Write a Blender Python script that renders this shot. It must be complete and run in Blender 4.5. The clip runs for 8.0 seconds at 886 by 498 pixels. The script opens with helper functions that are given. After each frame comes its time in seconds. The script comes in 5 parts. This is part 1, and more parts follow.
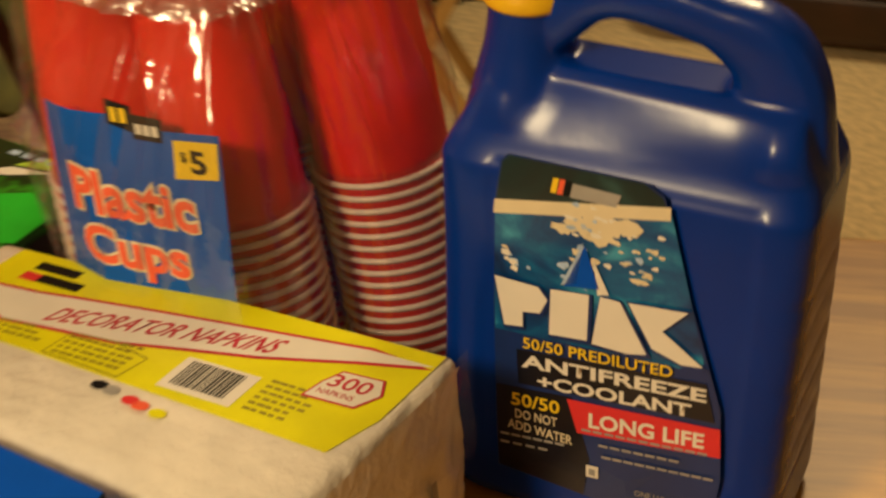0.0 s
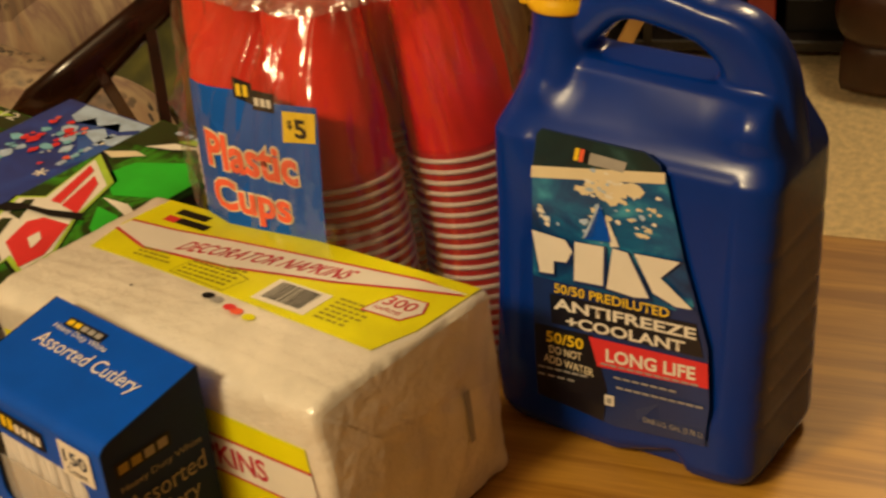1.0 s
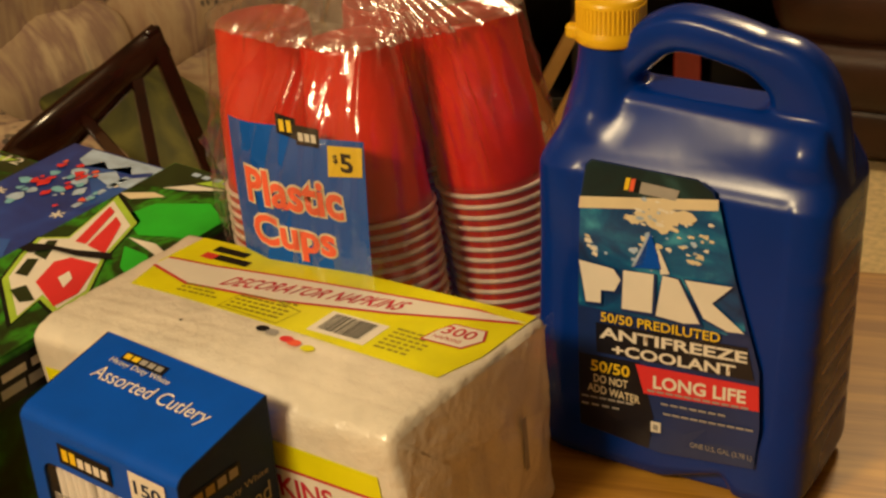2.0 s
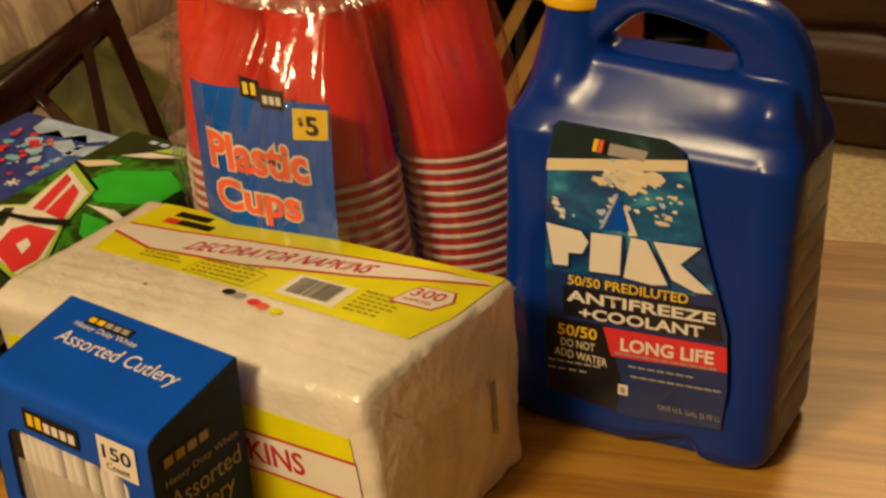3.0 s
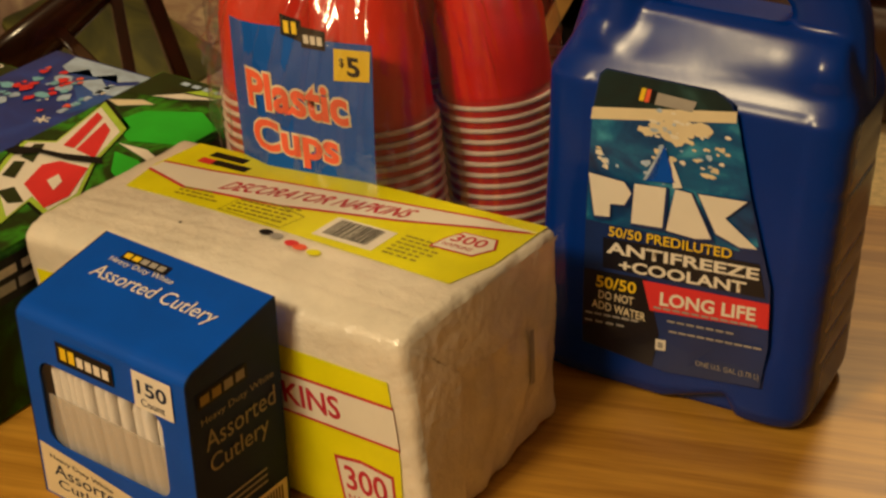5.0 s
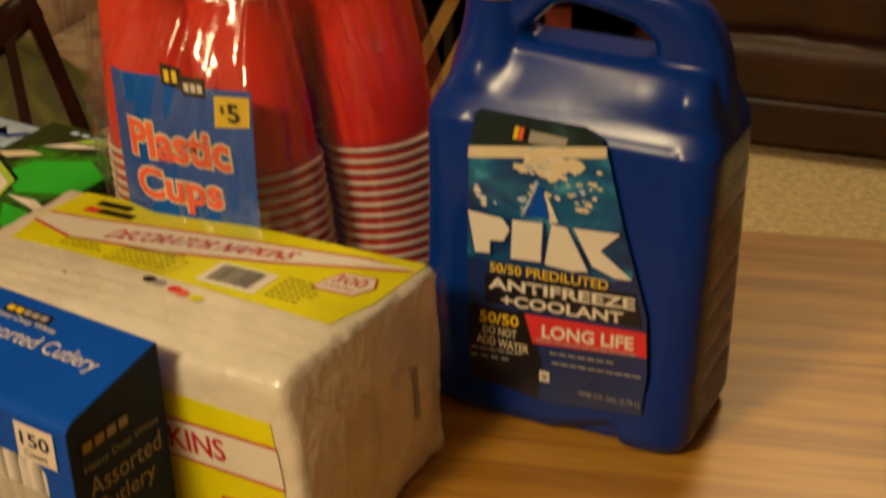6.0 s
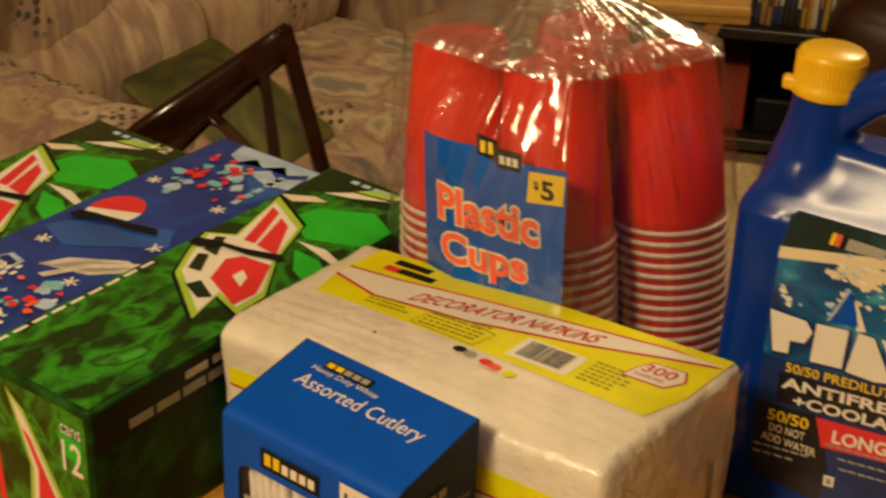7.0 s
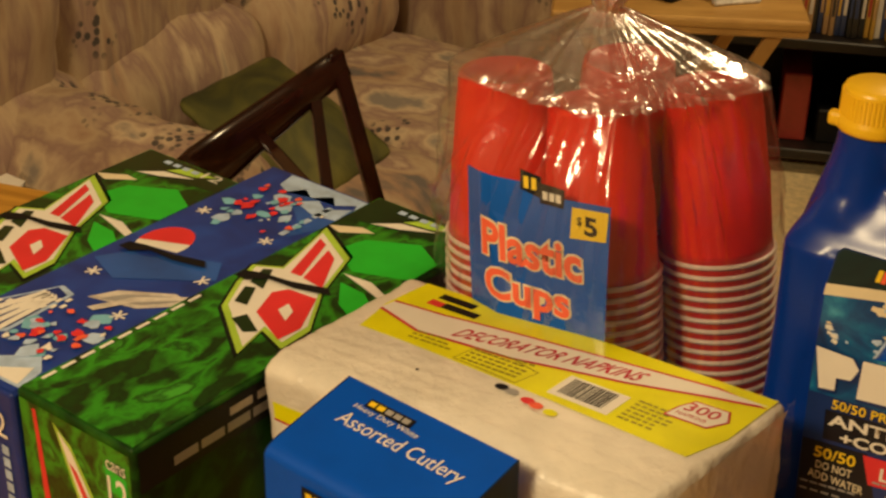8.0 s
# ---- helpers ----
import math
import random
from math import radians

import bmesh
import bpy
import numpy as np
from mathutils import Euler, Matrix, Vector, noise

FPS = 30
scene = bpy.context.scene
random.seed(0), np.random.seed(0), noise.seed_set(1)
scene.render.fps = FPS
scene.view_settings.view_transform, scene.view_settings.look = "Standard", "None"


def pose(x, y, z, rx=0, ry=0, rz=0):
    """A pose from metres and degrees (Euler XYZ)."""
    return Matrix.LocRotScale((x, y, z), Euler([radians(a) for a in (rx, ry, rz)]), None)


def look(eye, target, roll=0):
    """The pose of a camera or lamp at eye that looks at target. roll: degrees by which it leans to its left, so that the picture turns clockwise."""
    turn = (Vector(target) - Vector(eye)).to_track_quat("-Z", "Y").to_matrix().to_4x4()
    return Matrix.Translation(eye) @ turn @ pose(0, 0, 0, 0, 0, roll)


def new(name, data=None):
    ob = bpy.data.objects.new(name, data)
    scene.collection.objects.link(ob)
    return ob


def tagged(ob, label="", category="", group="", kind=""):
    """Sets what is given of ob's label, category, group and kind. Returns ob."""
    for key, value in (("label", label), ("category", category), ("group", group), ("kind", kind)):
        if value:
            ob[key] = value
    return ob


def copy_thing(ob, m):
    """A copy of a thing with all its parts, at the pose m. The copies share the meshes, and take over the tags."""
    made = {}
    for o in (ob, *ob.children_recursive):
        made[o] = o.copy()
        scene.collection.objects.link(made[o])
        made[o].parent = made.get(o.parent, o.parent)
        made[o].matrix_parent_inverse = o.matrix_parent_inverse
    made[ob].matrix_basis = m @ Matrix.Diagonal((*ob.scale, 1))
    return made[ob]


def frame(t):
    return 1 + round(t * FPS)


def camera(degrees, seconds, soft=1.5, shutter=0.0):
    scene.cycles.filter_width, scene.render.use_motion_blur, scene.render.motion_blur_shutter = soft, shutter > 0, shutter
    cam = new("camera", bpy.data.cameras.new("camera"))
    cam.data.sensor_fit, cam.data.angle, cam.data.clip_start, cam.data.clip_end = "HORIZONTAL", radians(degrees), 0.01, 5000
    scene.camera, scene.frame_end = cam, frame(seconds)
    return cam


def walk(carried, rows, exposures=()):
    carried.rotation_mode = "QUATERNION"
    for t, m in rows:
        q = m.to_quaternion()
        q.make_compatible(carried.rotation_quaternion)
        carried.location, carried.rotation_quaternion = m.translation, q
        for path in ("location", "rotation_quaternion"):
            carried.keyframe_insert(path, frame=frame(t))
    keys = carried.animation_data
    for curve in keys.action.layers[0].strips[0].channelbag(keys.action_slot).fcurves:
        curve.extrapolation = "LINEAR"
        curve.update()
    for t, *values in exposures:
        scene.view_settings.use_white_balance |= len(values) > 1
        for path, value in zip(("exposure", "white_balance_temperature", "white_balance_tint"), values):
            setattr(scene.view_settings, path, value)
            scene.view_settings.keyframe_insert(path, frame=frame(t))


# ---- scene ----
cam = camera(32.0, 8.0, soft=2.5, shutter=0.8)
PATH = [
    (0, (0.797, -0.273, 1.435), (-0.062, 1.136, 0.306), -2.8),
    (0.5, (0.932, -0.323, 1.483), (-0.116, 0.988, 0.395), -2.9),
    (1, (1.023, -0.381, 1.468), (-0.123, 0.901, 0.446), -5.5),
    (1.5, (0.981, -0.438, 1.463), (-0.125, 0.921, 0.499), -4.4),
    (3, (0.923, -0.489, 1.44), (-0.049, 0.965, 0.47), -2.5),
    (3.5, (0.923, -0.491, 1.432), (-0.039, 0.964, 0.453), -2.5),
    (4, (0.898, -0.497, 1.437), (-0.078, 0.936, 0.441), -1.8),
    (4.2, (0.916, -0.487, 1.43), (-0.096, 0.925, 0.439), -2.3),
    (5.3, (0.891, -0.502, 1.409), (-0.054, 0.947, 0.404), -0.7),
    (5.5, (0.915, -0.492, 1.403), (-0.042, 0.933, 0.377), -4.2),
    (6, (0.934, -0.494, 1.429), (0.035, 1.01, 0.465), -1.2),
    (6.5, (0.893, -0.519, 1.471), (-0.051, 0.96, 0.511), 0.2),
    (7, (0.795, -0.568, 1.473), (-0.204, 0.883, 0.526), 2.7),
    (7.5, (0.794, -0.564, 1.486), (-0.265, 0.848, 0.547), 1.9),
    (8, (0.802, -0.549, 1.497), (-0.267, 0.85, 0.548), 1.3),
]
walk(cam, [(t, look(eye, target, roll)) for t, eye, target, roll in PATH], exposures=[(0.0, 0.0), (4.0, -0.05), (5.5, -0.25), (6.5, -0.18), (7.2, -0.05), (8.0, -0.05)])

# ---- world, light ----
world = bpy.data.worlds.new("world")
scene.world = world
world.use_nodes = True
world.node_tree.nodes["Background"].inputs[0].default_value = (1.0, 0.78, 0.55, 1)
world.node_tree.nodes["Background"].inputs[1].default_value = 0.002
WARM = (1.0, 0.755, 0.42)
for name, at, watts, size in (("dining_lamp_glow", (0.15, -1.2, 2.15), 97, 0.17), ("living_room_lamp_glow", (0.35, 1.9, 2.2), 52, 0.14)):
    lamp = new(name, bpy.data.lights.new(name, "POINT"))
    lamp.data.energy, lamp.data.color, lamp.data.shadow_soft_size = watts, WARM, size
    lamp.location = at


# ---- materials ----
def mat(name, c, rough=0.5, metal=0.0, vary=0.12, scale=40.0, bump=0.0, bump_scale=200.0, coat=0.0, c2=None, spec=0.5):
    """Principled surface with two scales of variation and fine relief."""
    m = bpy.data.materials.new(name)
    m.use_nodes = True
    nt = m.node_tree
    b = nt.nodes["Principled BSDF"]
    b.inputs["Roughness"].default_value, b.inputs["Metallic"].default_value = rough, metal
    b.inputs["Specular IOR Level"].default_value = spec
    b.inputs["Coat Weight"].default_value = coat
    b.inputs["Coat Roughness"].default_value = 0.12
    tc = nt.nodes.new("ShaderNodeTexCoord")
    n = nt.nodes.new("ShaderNodeTexNoise")
    n.inputs["Scale"].default_value, n.inputs["Detail"].default_value = scale, 6
    ramp = nt.nodes.new("ShaderNodeValToRGB")
    lo = c2 or tuple(v * (1 - vary) for v in c)
    ramp.color_ramp.elements[0].color, ramp.color_ramp.elements[1].color = (*lo, 1), (*[min(1, v * (1 + vary * 0.6)) for v in c], 1)
    ramp.color_ramp.elements[0].position, ramp.color_ramp.elements[1].position = 0.35, 0.65
    nt.links.new(tc.outputs["Object"], n.inputs["Vector"])
    nt.links.new(n.outputs["Fac"], ramp.inputs["Fac"])
    nt.links.new(ramp.outputs["Color"], b.inputs["Base Color"])
    if bump:
        k = nt.nodes.new("ShaderNodeTexNoise")
        k.inputs["Scale"].default_value, k.inputs["Detail"].default_value = bump_scale, 4
        bp = nt.nodes.new("ShaderNodeBump")
        bp.inputs["Strength"].default_value, bp.inputs["Distance"].default_value = bump, 0.002
        nt.links.new(tc.outputs["Object"], k.inputs["Vector"])
        nt.links.new(k.outputs["Fac"], bp.inputs["Height"])
        nt.links.new(bp.outputs["Normal"], b.inputs["Normal"])
    return m


def wood_mat(name, light, dark, along, rough, scale=1.0):
    """Wood with streaks along one axis; along: stretch of the coordinates."""
    m = mat(name, light, rough)
    nt = m.node_tree
    b = nt.nodes["Principled BSDF"]
    tc = nt.nodes.new("ShaderNodeTexCoord")
    mp = nt.nodes.new("ShaderNodeMapping")
    mp.inputs["Scale"].default_value = along
    n = nt.nodes.new("ShaderNodeTexNoise")
    n.inputs["Scale"].default_value, n.inputs["Detail"].default_value, n.inputs["Distortion"].default_value = 3.0 * scale, 9, 0.6
    n2 = nt.nodes.new("ShaderNodeTexNoise")
    n2.inputs["Scale"].default_value, n2.inputs["Detail"].default_value = 30.0 * scale, 4
    add = nt.nodes.new("ShaderNodeMath")
    add.operation = "MULTIPLY_ADD"
    add.inputs[1].default_value = 0.3
    ramp = nt.nodes.new("ShaderNodeValToRGB")
    ramp.color_ramp.elements[0].color, ramp.color_ramp.elements[1].color = (*dark, 1), (*light, 1)
    ramp.color_ramp.elements[0].position, ramp.color_ramp.elements[1].position = 0.5, 0.78
    for a in (n, n2):
        nt.links.new(mp.outputs["Vector"], a.inputs["Vector"])
    nt.links.new(tc.outputs["Object"], mp.inputs["Vector"])
    nt.links.new(n2.outputs["Fac"], add.inputs[0])
    nt.links.new(n.outputs["Fac"], add.inputs[2])
    nt.links.new(add.outputs[0], ramp.inputs["Fac"])
    nt.links.new(ramp.outputs["Color"], b.inputs["Base Color"])
    bp = nt.nodes.new("ShaderNodeBump")
    bp.inputs["Strength"].default_value, bp.inputs["Distance"].default_value = 0.08, 0.001
    nt.links.new(add.outputs[0], bp.inputs["Height"])
    nt.links.new(bp.outputs["Normal"], b.inputs["Normal"])
    return m


def patch_mat(name, colours, scale, rough, stretch=(1, 1, 1), bump=0.0, distortion=1.0, coat=0.0, spec=0.5):
    """Printed or woven patches: noise through a stepped ramp of colours."""
    m = mat(name, colours[0], rough, bump=bump, coat=coat, spec=spec)
    nt = m.node_tree
    b = nt.nodes["Principled BSDF"]
    tc = nt.nodes.new("ShaderNodeTexCoord")
    mp = nt.nodes.new("ShaderNodeMapping")
    mp.inputs["Scale"].default_value = stretch
    n = nt.nodes.new("ShaderNodeTexNoise")
    n.inputs["Scale"].default_value, n.inputs["Detail"].default_value, n.inputs["Distortion"].default_value = scale, 5, distortion
    ramp = nt.nodes.new("ShaderNodeValToRGB")
    els = ramp.color_ramp.elements
    els[0].position, els[1].position = 0.3, 0.7
    while len(els) < len(colours):
        els.new(0.5)
    for i, c in enumerate(colours):
        els[i].position = 0.3 + 0.4 * i / (len(colours) - 1)
        els[i].color = (*c, 1)
    nt.links.new(tc.outputs["Object"], mp.inputs["Vector"])
    nt.links.new(mp.outputs["Vector"], n.inputs["Vector"])
    nt.links.new(n.outputs["Fac"], ramp.inputs["Fac"])
    nt.links.new(ramp.outputs["Color"], b.inputs["Base Color"])
    return m


def film_mat(name, gloss, tint=(1, 1, 1), rough=0.08, bump=0.6, bump_scale=35.0, haze=0.0):
    """Thin clear plastic film: lets light through and glints on its creases."""
    m = bpy.data.materials.new(name)
    m.use_nodes = True
    nt = m.node_tree
    nt.nodes.remove(nt.nodes["Principled BSDF"])
    out = nt.nodes["Material Output"]
    tr, gl, mix, fr = nt.nodes.new("ShaderNodeBsdfTransparent"), nt.nodes.new("ShaderNodeBsdfGlossy"), nt.nodes.new("ShaderNodeMixShader"), nt.nodes.new("ShaderNodeLayerWeight")
    df, hz, ma = nt.nodes.new("ShaderNodeBsdfDiffuse"), nt.nodes.new("ShaderNodeMixShader"), nt.nodes.new("ShaderNodeMath")
    tr.inputs[0].default_value = (*tint, 1)
    gl.inputs["Roughness"].default_value = rough
    hz.inputs[0].default_value = haze
    df.inputs[0].default_value = (0.8, 0.78, 0.75, 1)
    fr.inputs["Blend"].default_value = 0.25
    ma.operation = "MULTIPLY_ADD"
    ma.inputs[1].default_value, ma.inputs[2].default_value = gloss * 1.2, gloss
    tc = nt.nodes.new("ShaderNodeTexCoord")
    k = nt.nodes.new("ShaderNodeTexNoise")
    k.inputs["Scale"].default_value, k.inputs["Detail"].default_value, k.inputs["Distortion"].default_value = bump_scale, 5, 1.5
    bp = nt.nodes.new("ShaderNodeBump")
    bp.inputs["Strength"].default_value, bp.inputs["Distance"].default_value = bump, 0.006
    nt.links.new(tc.outputs["Object"], k.inputs["Vector"])
    nt.links.new(k.outputs["Fac"], bp.inputs["Height"])
    nt.links.new(bp.outputs["Normal"], gl.inputs["Normal"])
    nt.links.new(bp.outputs["Normal"], fr.inputs["Normal"])
    nt.links.new(fr.outputs["Facing"], ma.inputs[0])
    nt.links.new(ma.outputs[0], mix.inputs[0])
    nt.links.new(tr.outputs[0], hz.inputs[1])
    nt.links.new(df.outputs[0], hz.inputs[2])
    nt.links.new(hz.outputs[0], mix.inputs[1])
    nt.links.new(gl.outputs[0], mix.inputs[2])
    nt.links.new(mix.outputs[0], out.inputs["Surface"])
    return m


M_WHITE = mat("white_print", (0.8, 0.77, 0.7), 0.4, vary=0.03)
M_CREAM = mat("cream_card", (0.75, 0.66, 0.46), 0.5, vary=0.05)
M_BLACK = mat("black_print", (0.008, 0.008, 0.009), 0.5, spec=0.2)
# cream and yellow print with the shade of the cutlery box's side mixed in
M_CREAM_SHADED = mat("shaded_cream_print", (0.3, 0.26, 0.17), 0.5)
M_YELLOW_SHADED = mat("shaded_yellow_print", (0.3, 0.2, 0.02), 0.5)
M_GREY = mat("grey_print", (0.35, 0.34, 0.33), 0.45)
M_RED = mat("red_print", (0.72, 0.035, 0.04), 0.4, vary=0.05)
M_ORANGE = mat("orange_red_print", (0.85, 0.13, 0.06), 0.4, vary=0.05)
M_PINKRED = mat("crimson_print", (0.55, 0.02, 0.05), 0.4)
M_YELLOW = mat("yellow_print", (0.85, 0.6, 0.02), 0.4, vary=0.05)
M_NAPYEL = mat("napkin_yellow_film", (0.8, 0.78, 0.004), 0.35, vary=0.08, scale=25, bump=0.25, bump_scale=60, coat=0.2)
M_NAPWHITE = mat("napkin_white_film", (0.8, 0.75, 0.66), 0.32, vary=0.1, scale=30, bump=0.9, bump_scale=110, coat=0.5)
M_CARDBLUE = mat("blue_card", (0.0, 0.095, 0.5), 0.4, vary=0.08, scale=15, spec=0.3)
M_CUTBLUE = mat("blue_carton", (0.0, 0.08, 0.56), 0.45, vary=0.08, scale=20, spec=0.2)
# navy ink, and the blue carton's sides with shade put into the colour
M_NAVY_SHADE = mat("navy_print_shaded_side", (0.003, 0.018, 0.07), 0.5, vary=0.15, scale=20, spec=0.15)
M_JUG = mat("blue_jug_plastic", (0.0, 0.031, 0.285), 0.24, vary=0.1, scale=12, bump=0.02, bump_scale=120, spec=0.36)
M_CAP = mat("yellow_cap_plastic", (0.85, 0.52, 0.015), 0.3, vary=0.05)
M_CUPRED = mat("red_cup_plastic", (0.8, 0.03, 0.014), 0.28, vary=0.08, scale=20)
M_CUPRIM = mat("white_cup_rim", (0.8, 0.66, 0.6), 0.35, vary=0.05)
M_UTENSIL = mat("white_utensil_plastic", (0.82, 0.8, 0.78), 0.3, vary=0.03)
M_GREEN_DK = mat("dark_green_carton", (0.006, 0.03, 0.008), 0.3, vary=0.3, scale=30, coat=0.3)
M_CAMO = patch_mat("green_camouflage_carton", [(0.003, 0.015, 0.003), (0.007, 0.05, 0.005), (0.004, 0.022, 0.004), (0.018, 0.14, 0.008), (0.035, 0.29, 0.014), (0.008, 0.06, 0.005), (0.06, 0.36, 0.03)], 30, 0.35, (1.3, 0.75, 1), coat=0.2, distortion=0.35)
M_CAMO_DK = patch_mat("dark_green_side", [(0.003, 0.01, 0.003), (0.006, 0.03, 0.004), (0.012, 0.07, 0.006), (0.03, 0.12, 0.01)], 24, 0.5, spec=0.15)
M_GREEN_BR = mat("bright_green_print", (0.02, 0.5, 0.03), 0.35, vary=0.08)
M_LIME = mat("lime_print", (0.4, 0.62, 0.06), 0.35)
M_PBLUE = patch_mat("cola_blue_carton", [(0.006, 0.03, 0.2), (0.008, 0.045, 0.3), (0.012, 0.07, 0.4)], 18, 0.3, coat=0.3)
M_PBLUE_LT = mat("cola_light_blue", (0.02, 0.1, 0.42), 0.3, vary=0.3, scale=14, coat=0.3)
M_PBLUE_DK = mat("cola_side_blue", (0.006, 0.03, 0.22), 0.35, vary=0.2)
M_ICE = mat("ice_blue_print", (0.42, 0.56, 0.78), 0.35, vary=0.2, scale=60)
M_TEAL = mat("light_teal_print", (0.2, 0.5, 0.65), 0.35, vary=0.15)
M_SILVER = mat("silver_print", (0.6, 0.56, 0.5), 0.35, vary=0.25, scale=80)
M_WATER = patch_mat("label_sea", [(0.0, 0.018, 0.1), (0.0, 0.05, 0.2), (0.0, 0.12, 0.32), (0.05, 0.34, 0.55)], 20, 0.3, (1, 1, 1.6), coat=0.4)
M_LABEL_DK = mat("label_black", (0.004, 0.006, 0.014), 0.3, vary=0.2, coat=0.4)
M_LABEL_BL = mat("label_blue", (0.006, 0.03, 0.16), 0.3, vary=0.2, scale=15, coat=0.4)
M_LABEL_TOP = patch_mat("label_top_dark", [(0.002, 0.012, 0.016), (0.004, 0.03, 0.035), (0.05, 0.16, 0.17)], 14, 0.3, coat=0.4)
M_TABLE = wood_mat("oak_laminate", (0.57, 0.295, 0.04), (0.33, 0.145, 0.012), (0.55, 12.0, 1), 0.4, 1.5)
M_TABLE_EDGE = wood_mat("oak_edge", (0.5, 0.29, 0.1), (0.33, 0.17, 0.05), (0.7, 12.0, 6), 0.4)
M_MAHOG = wood_mat("dark_mahogany", (0.028, 0.007, 0.004), (0.01, 0.003, 0.002), (8, 1, 8), 0.16)
M_TRAYWOOD = wood_mat("light_tray_wood", (0.55, 0.33, 0.1), (0.4, 0.22, 0.06), (1, 8, 1), 0.35)
M_BLACKWOOD = mat("black_ash", (0.012, 0.009, 0.008), 0.45, vary=0.3)
M_PANEL = wood_mat("wood_panelling", (0.5, 0.28, 0.09), (0.32, 0.16, 0.05), (1, 6, 0.3), 0.45)
M_WALL = mat("tan_wall", (0.27, 0.18, 0.1), 0.7, vary=0.1, scale=4, bump=0.1)
M_CEIL = mat("ceiling_paint", (0.32, 0.28, 0.23), 0.8, vary=0.05, scale=4)
M_CARPET = mat("beige_carpet", (0.78, 0.62, 0.34), 0.95, vary=0.18, scale=60, bump=0.6, bump_scale=350)
M_LEATHER = mat("brown_leather", (0.042, 0.013, 0.005), 0.42, vary=0.35, scale=9, bump=0.35, bump_scale=120)
M_SOFA = patch_mat("patterned_sofa_cloth", [(0.14, 0.12, 0.11), (0.34, 0.22, 0.14), (0.43, 0.32, 0.2), (0.28, 0.18, 0.14), (0.52, 0.4, 0.26), (0.23, 0.2, 0.17)], 5.5, 0.9, (1.2, 1.9, 0.6), bump=0.3, distortion=0.25)
nt = M_SOFA.node_tree
sofa_base = nt.nodes["Principled BSDF"].inputs["Base Color"].links[0].from_socket
tcs, vor, sp, mask, mk, mul, mx = (nt.nodes.new("ShaderNodeTexCoord"), nt.nodes.new("ShaderNodeTexVoronoi"), nt.nodes.new("ShaderNodeValToRGB"), nt.nodes.new("ShaderNodeTexNoise"), nt.nodes.new("ShaderNodeValToRGB"), nt.nodes.new("ShaderNodeMath"), nt.nodes.new("ShaderNodeMix"))
vor.inputs["Scale"].default_value, mask.inputs["Scale"].default_value = 55, 4.0
sp.color_ramp.elements[0].color, sp.color_ramp.elements[1].color = (1, 1, 1, 1), (0, 0, 0, 1)
sp.color_ramp.elements[0].position, sp.color_ramp.elements[1].position = 0.3, 0.42
mk.color_ramp.elements[0].position, mk.color_ramp.elements[1].position = 0.59, 0.63
mul.operation = "MULTIPLY"
mx.data_type = "RGBA"
mx.inputs[7].default_value = (0.06, 0.05, 0.045, 1)
for a, b in ((tcs.outputs["Object"], vor.inputs["Vector"]), (tcs.outputs["Object"], mask.inputs["Vector"]), (vor.outputs["Distance"], sp.inputs["Fac"]), (mask.outputs["Fac"], mk.inputs["Fac"]), (sp.outputs["Color"], mul.inputs[0]),
             (mk.outputs["Color"], mul.inputs[1]), (mul.outputs[0], mx.inputs[0]), (sofa_base, mx.inputs[6]), (mx.outputs[2], nt.nodes["Principled BSDF"].inputs["Base Color"])):
    nt.links.new(a, b)
M_PILLOW = patch_mat("olive_pillow_cloth", [(0.02, 0.024, 0.004), (0.07, 0.07, 0.008), (0.15, 0.14, 0.02)], 9, 0.7, bump=0.3)
M_BAG = film_mat("clear_bag_film", 0.13, rough=0.1, bump=0.3, bump_scale=26, haze=0.012)
M_BAGTOP = film_mat("bunched_bag_film", 0.36, rough=0.16, bump=0.7, bump_scale=30, haze=0.1)
M_SLEEVE = film_mat("milky_sleeve_film", 0.06, bump=0.1, bump_scale=60, haze=0.28)
M_WRAP = film_mat("clear_wrap_film", 0.04, bump=0.1, bump_scale=60, haze=0.02)


# ---- builders ----
def part(name, bm, material, parent=None, label="", smooth=False):
    """Links a bmesh as one mesh object, under a thing or part if one is given."""
    me = bpy.data.meshes.new(name)
    bm.normal_update()
    bm.to_mesh(me)
    bm.free()
    me.materials.append(material)
    if smooth:
        for p in me.polygons:
            p.use_smooth = True
    ob = new(name, me)
    ob.parent = parent
    return tagged(ob, label)


def thing(name, m, label, category, group="", kind=""):
    """An Empty at a thing's base, that carries its parts."""
    ob = new(name)
    ob.empty_display_size = 0.02
    ob.matrix_basis = m
    return tagged(ob, label, category, group, kind)


def settle(x, y, turn, size):
    """Turns a thing's plan about z, sizes it and shifts it to its place."""
    return pose(x, y, 0, 0, 0, turn) @ Matrix.Diagonal((size, size, 1, 1))


def rbox(dx, dy, dz, r=0.004, seg=2, at=(0, 0, 0)):
    """A box with rounded edges, centred in plan on at, its base at at's height."""
    bm = bmesh.new()
    bmesh.ops.create_cube(bm, size=1)
    bmesh.ops.scale(bm, vec=(dx, dy, dz), verts=bm.verts)
    if r:
        bmesh.ops.bevel(bm, geom=bm.edges[:], offset=r, segments=seg, profile=0.5, affect="EDGES")
    bmesh.ops.translate(bm, vec=(at[0], at[1], at[2] + dz / 2), verts=bm.verts)
    return bm


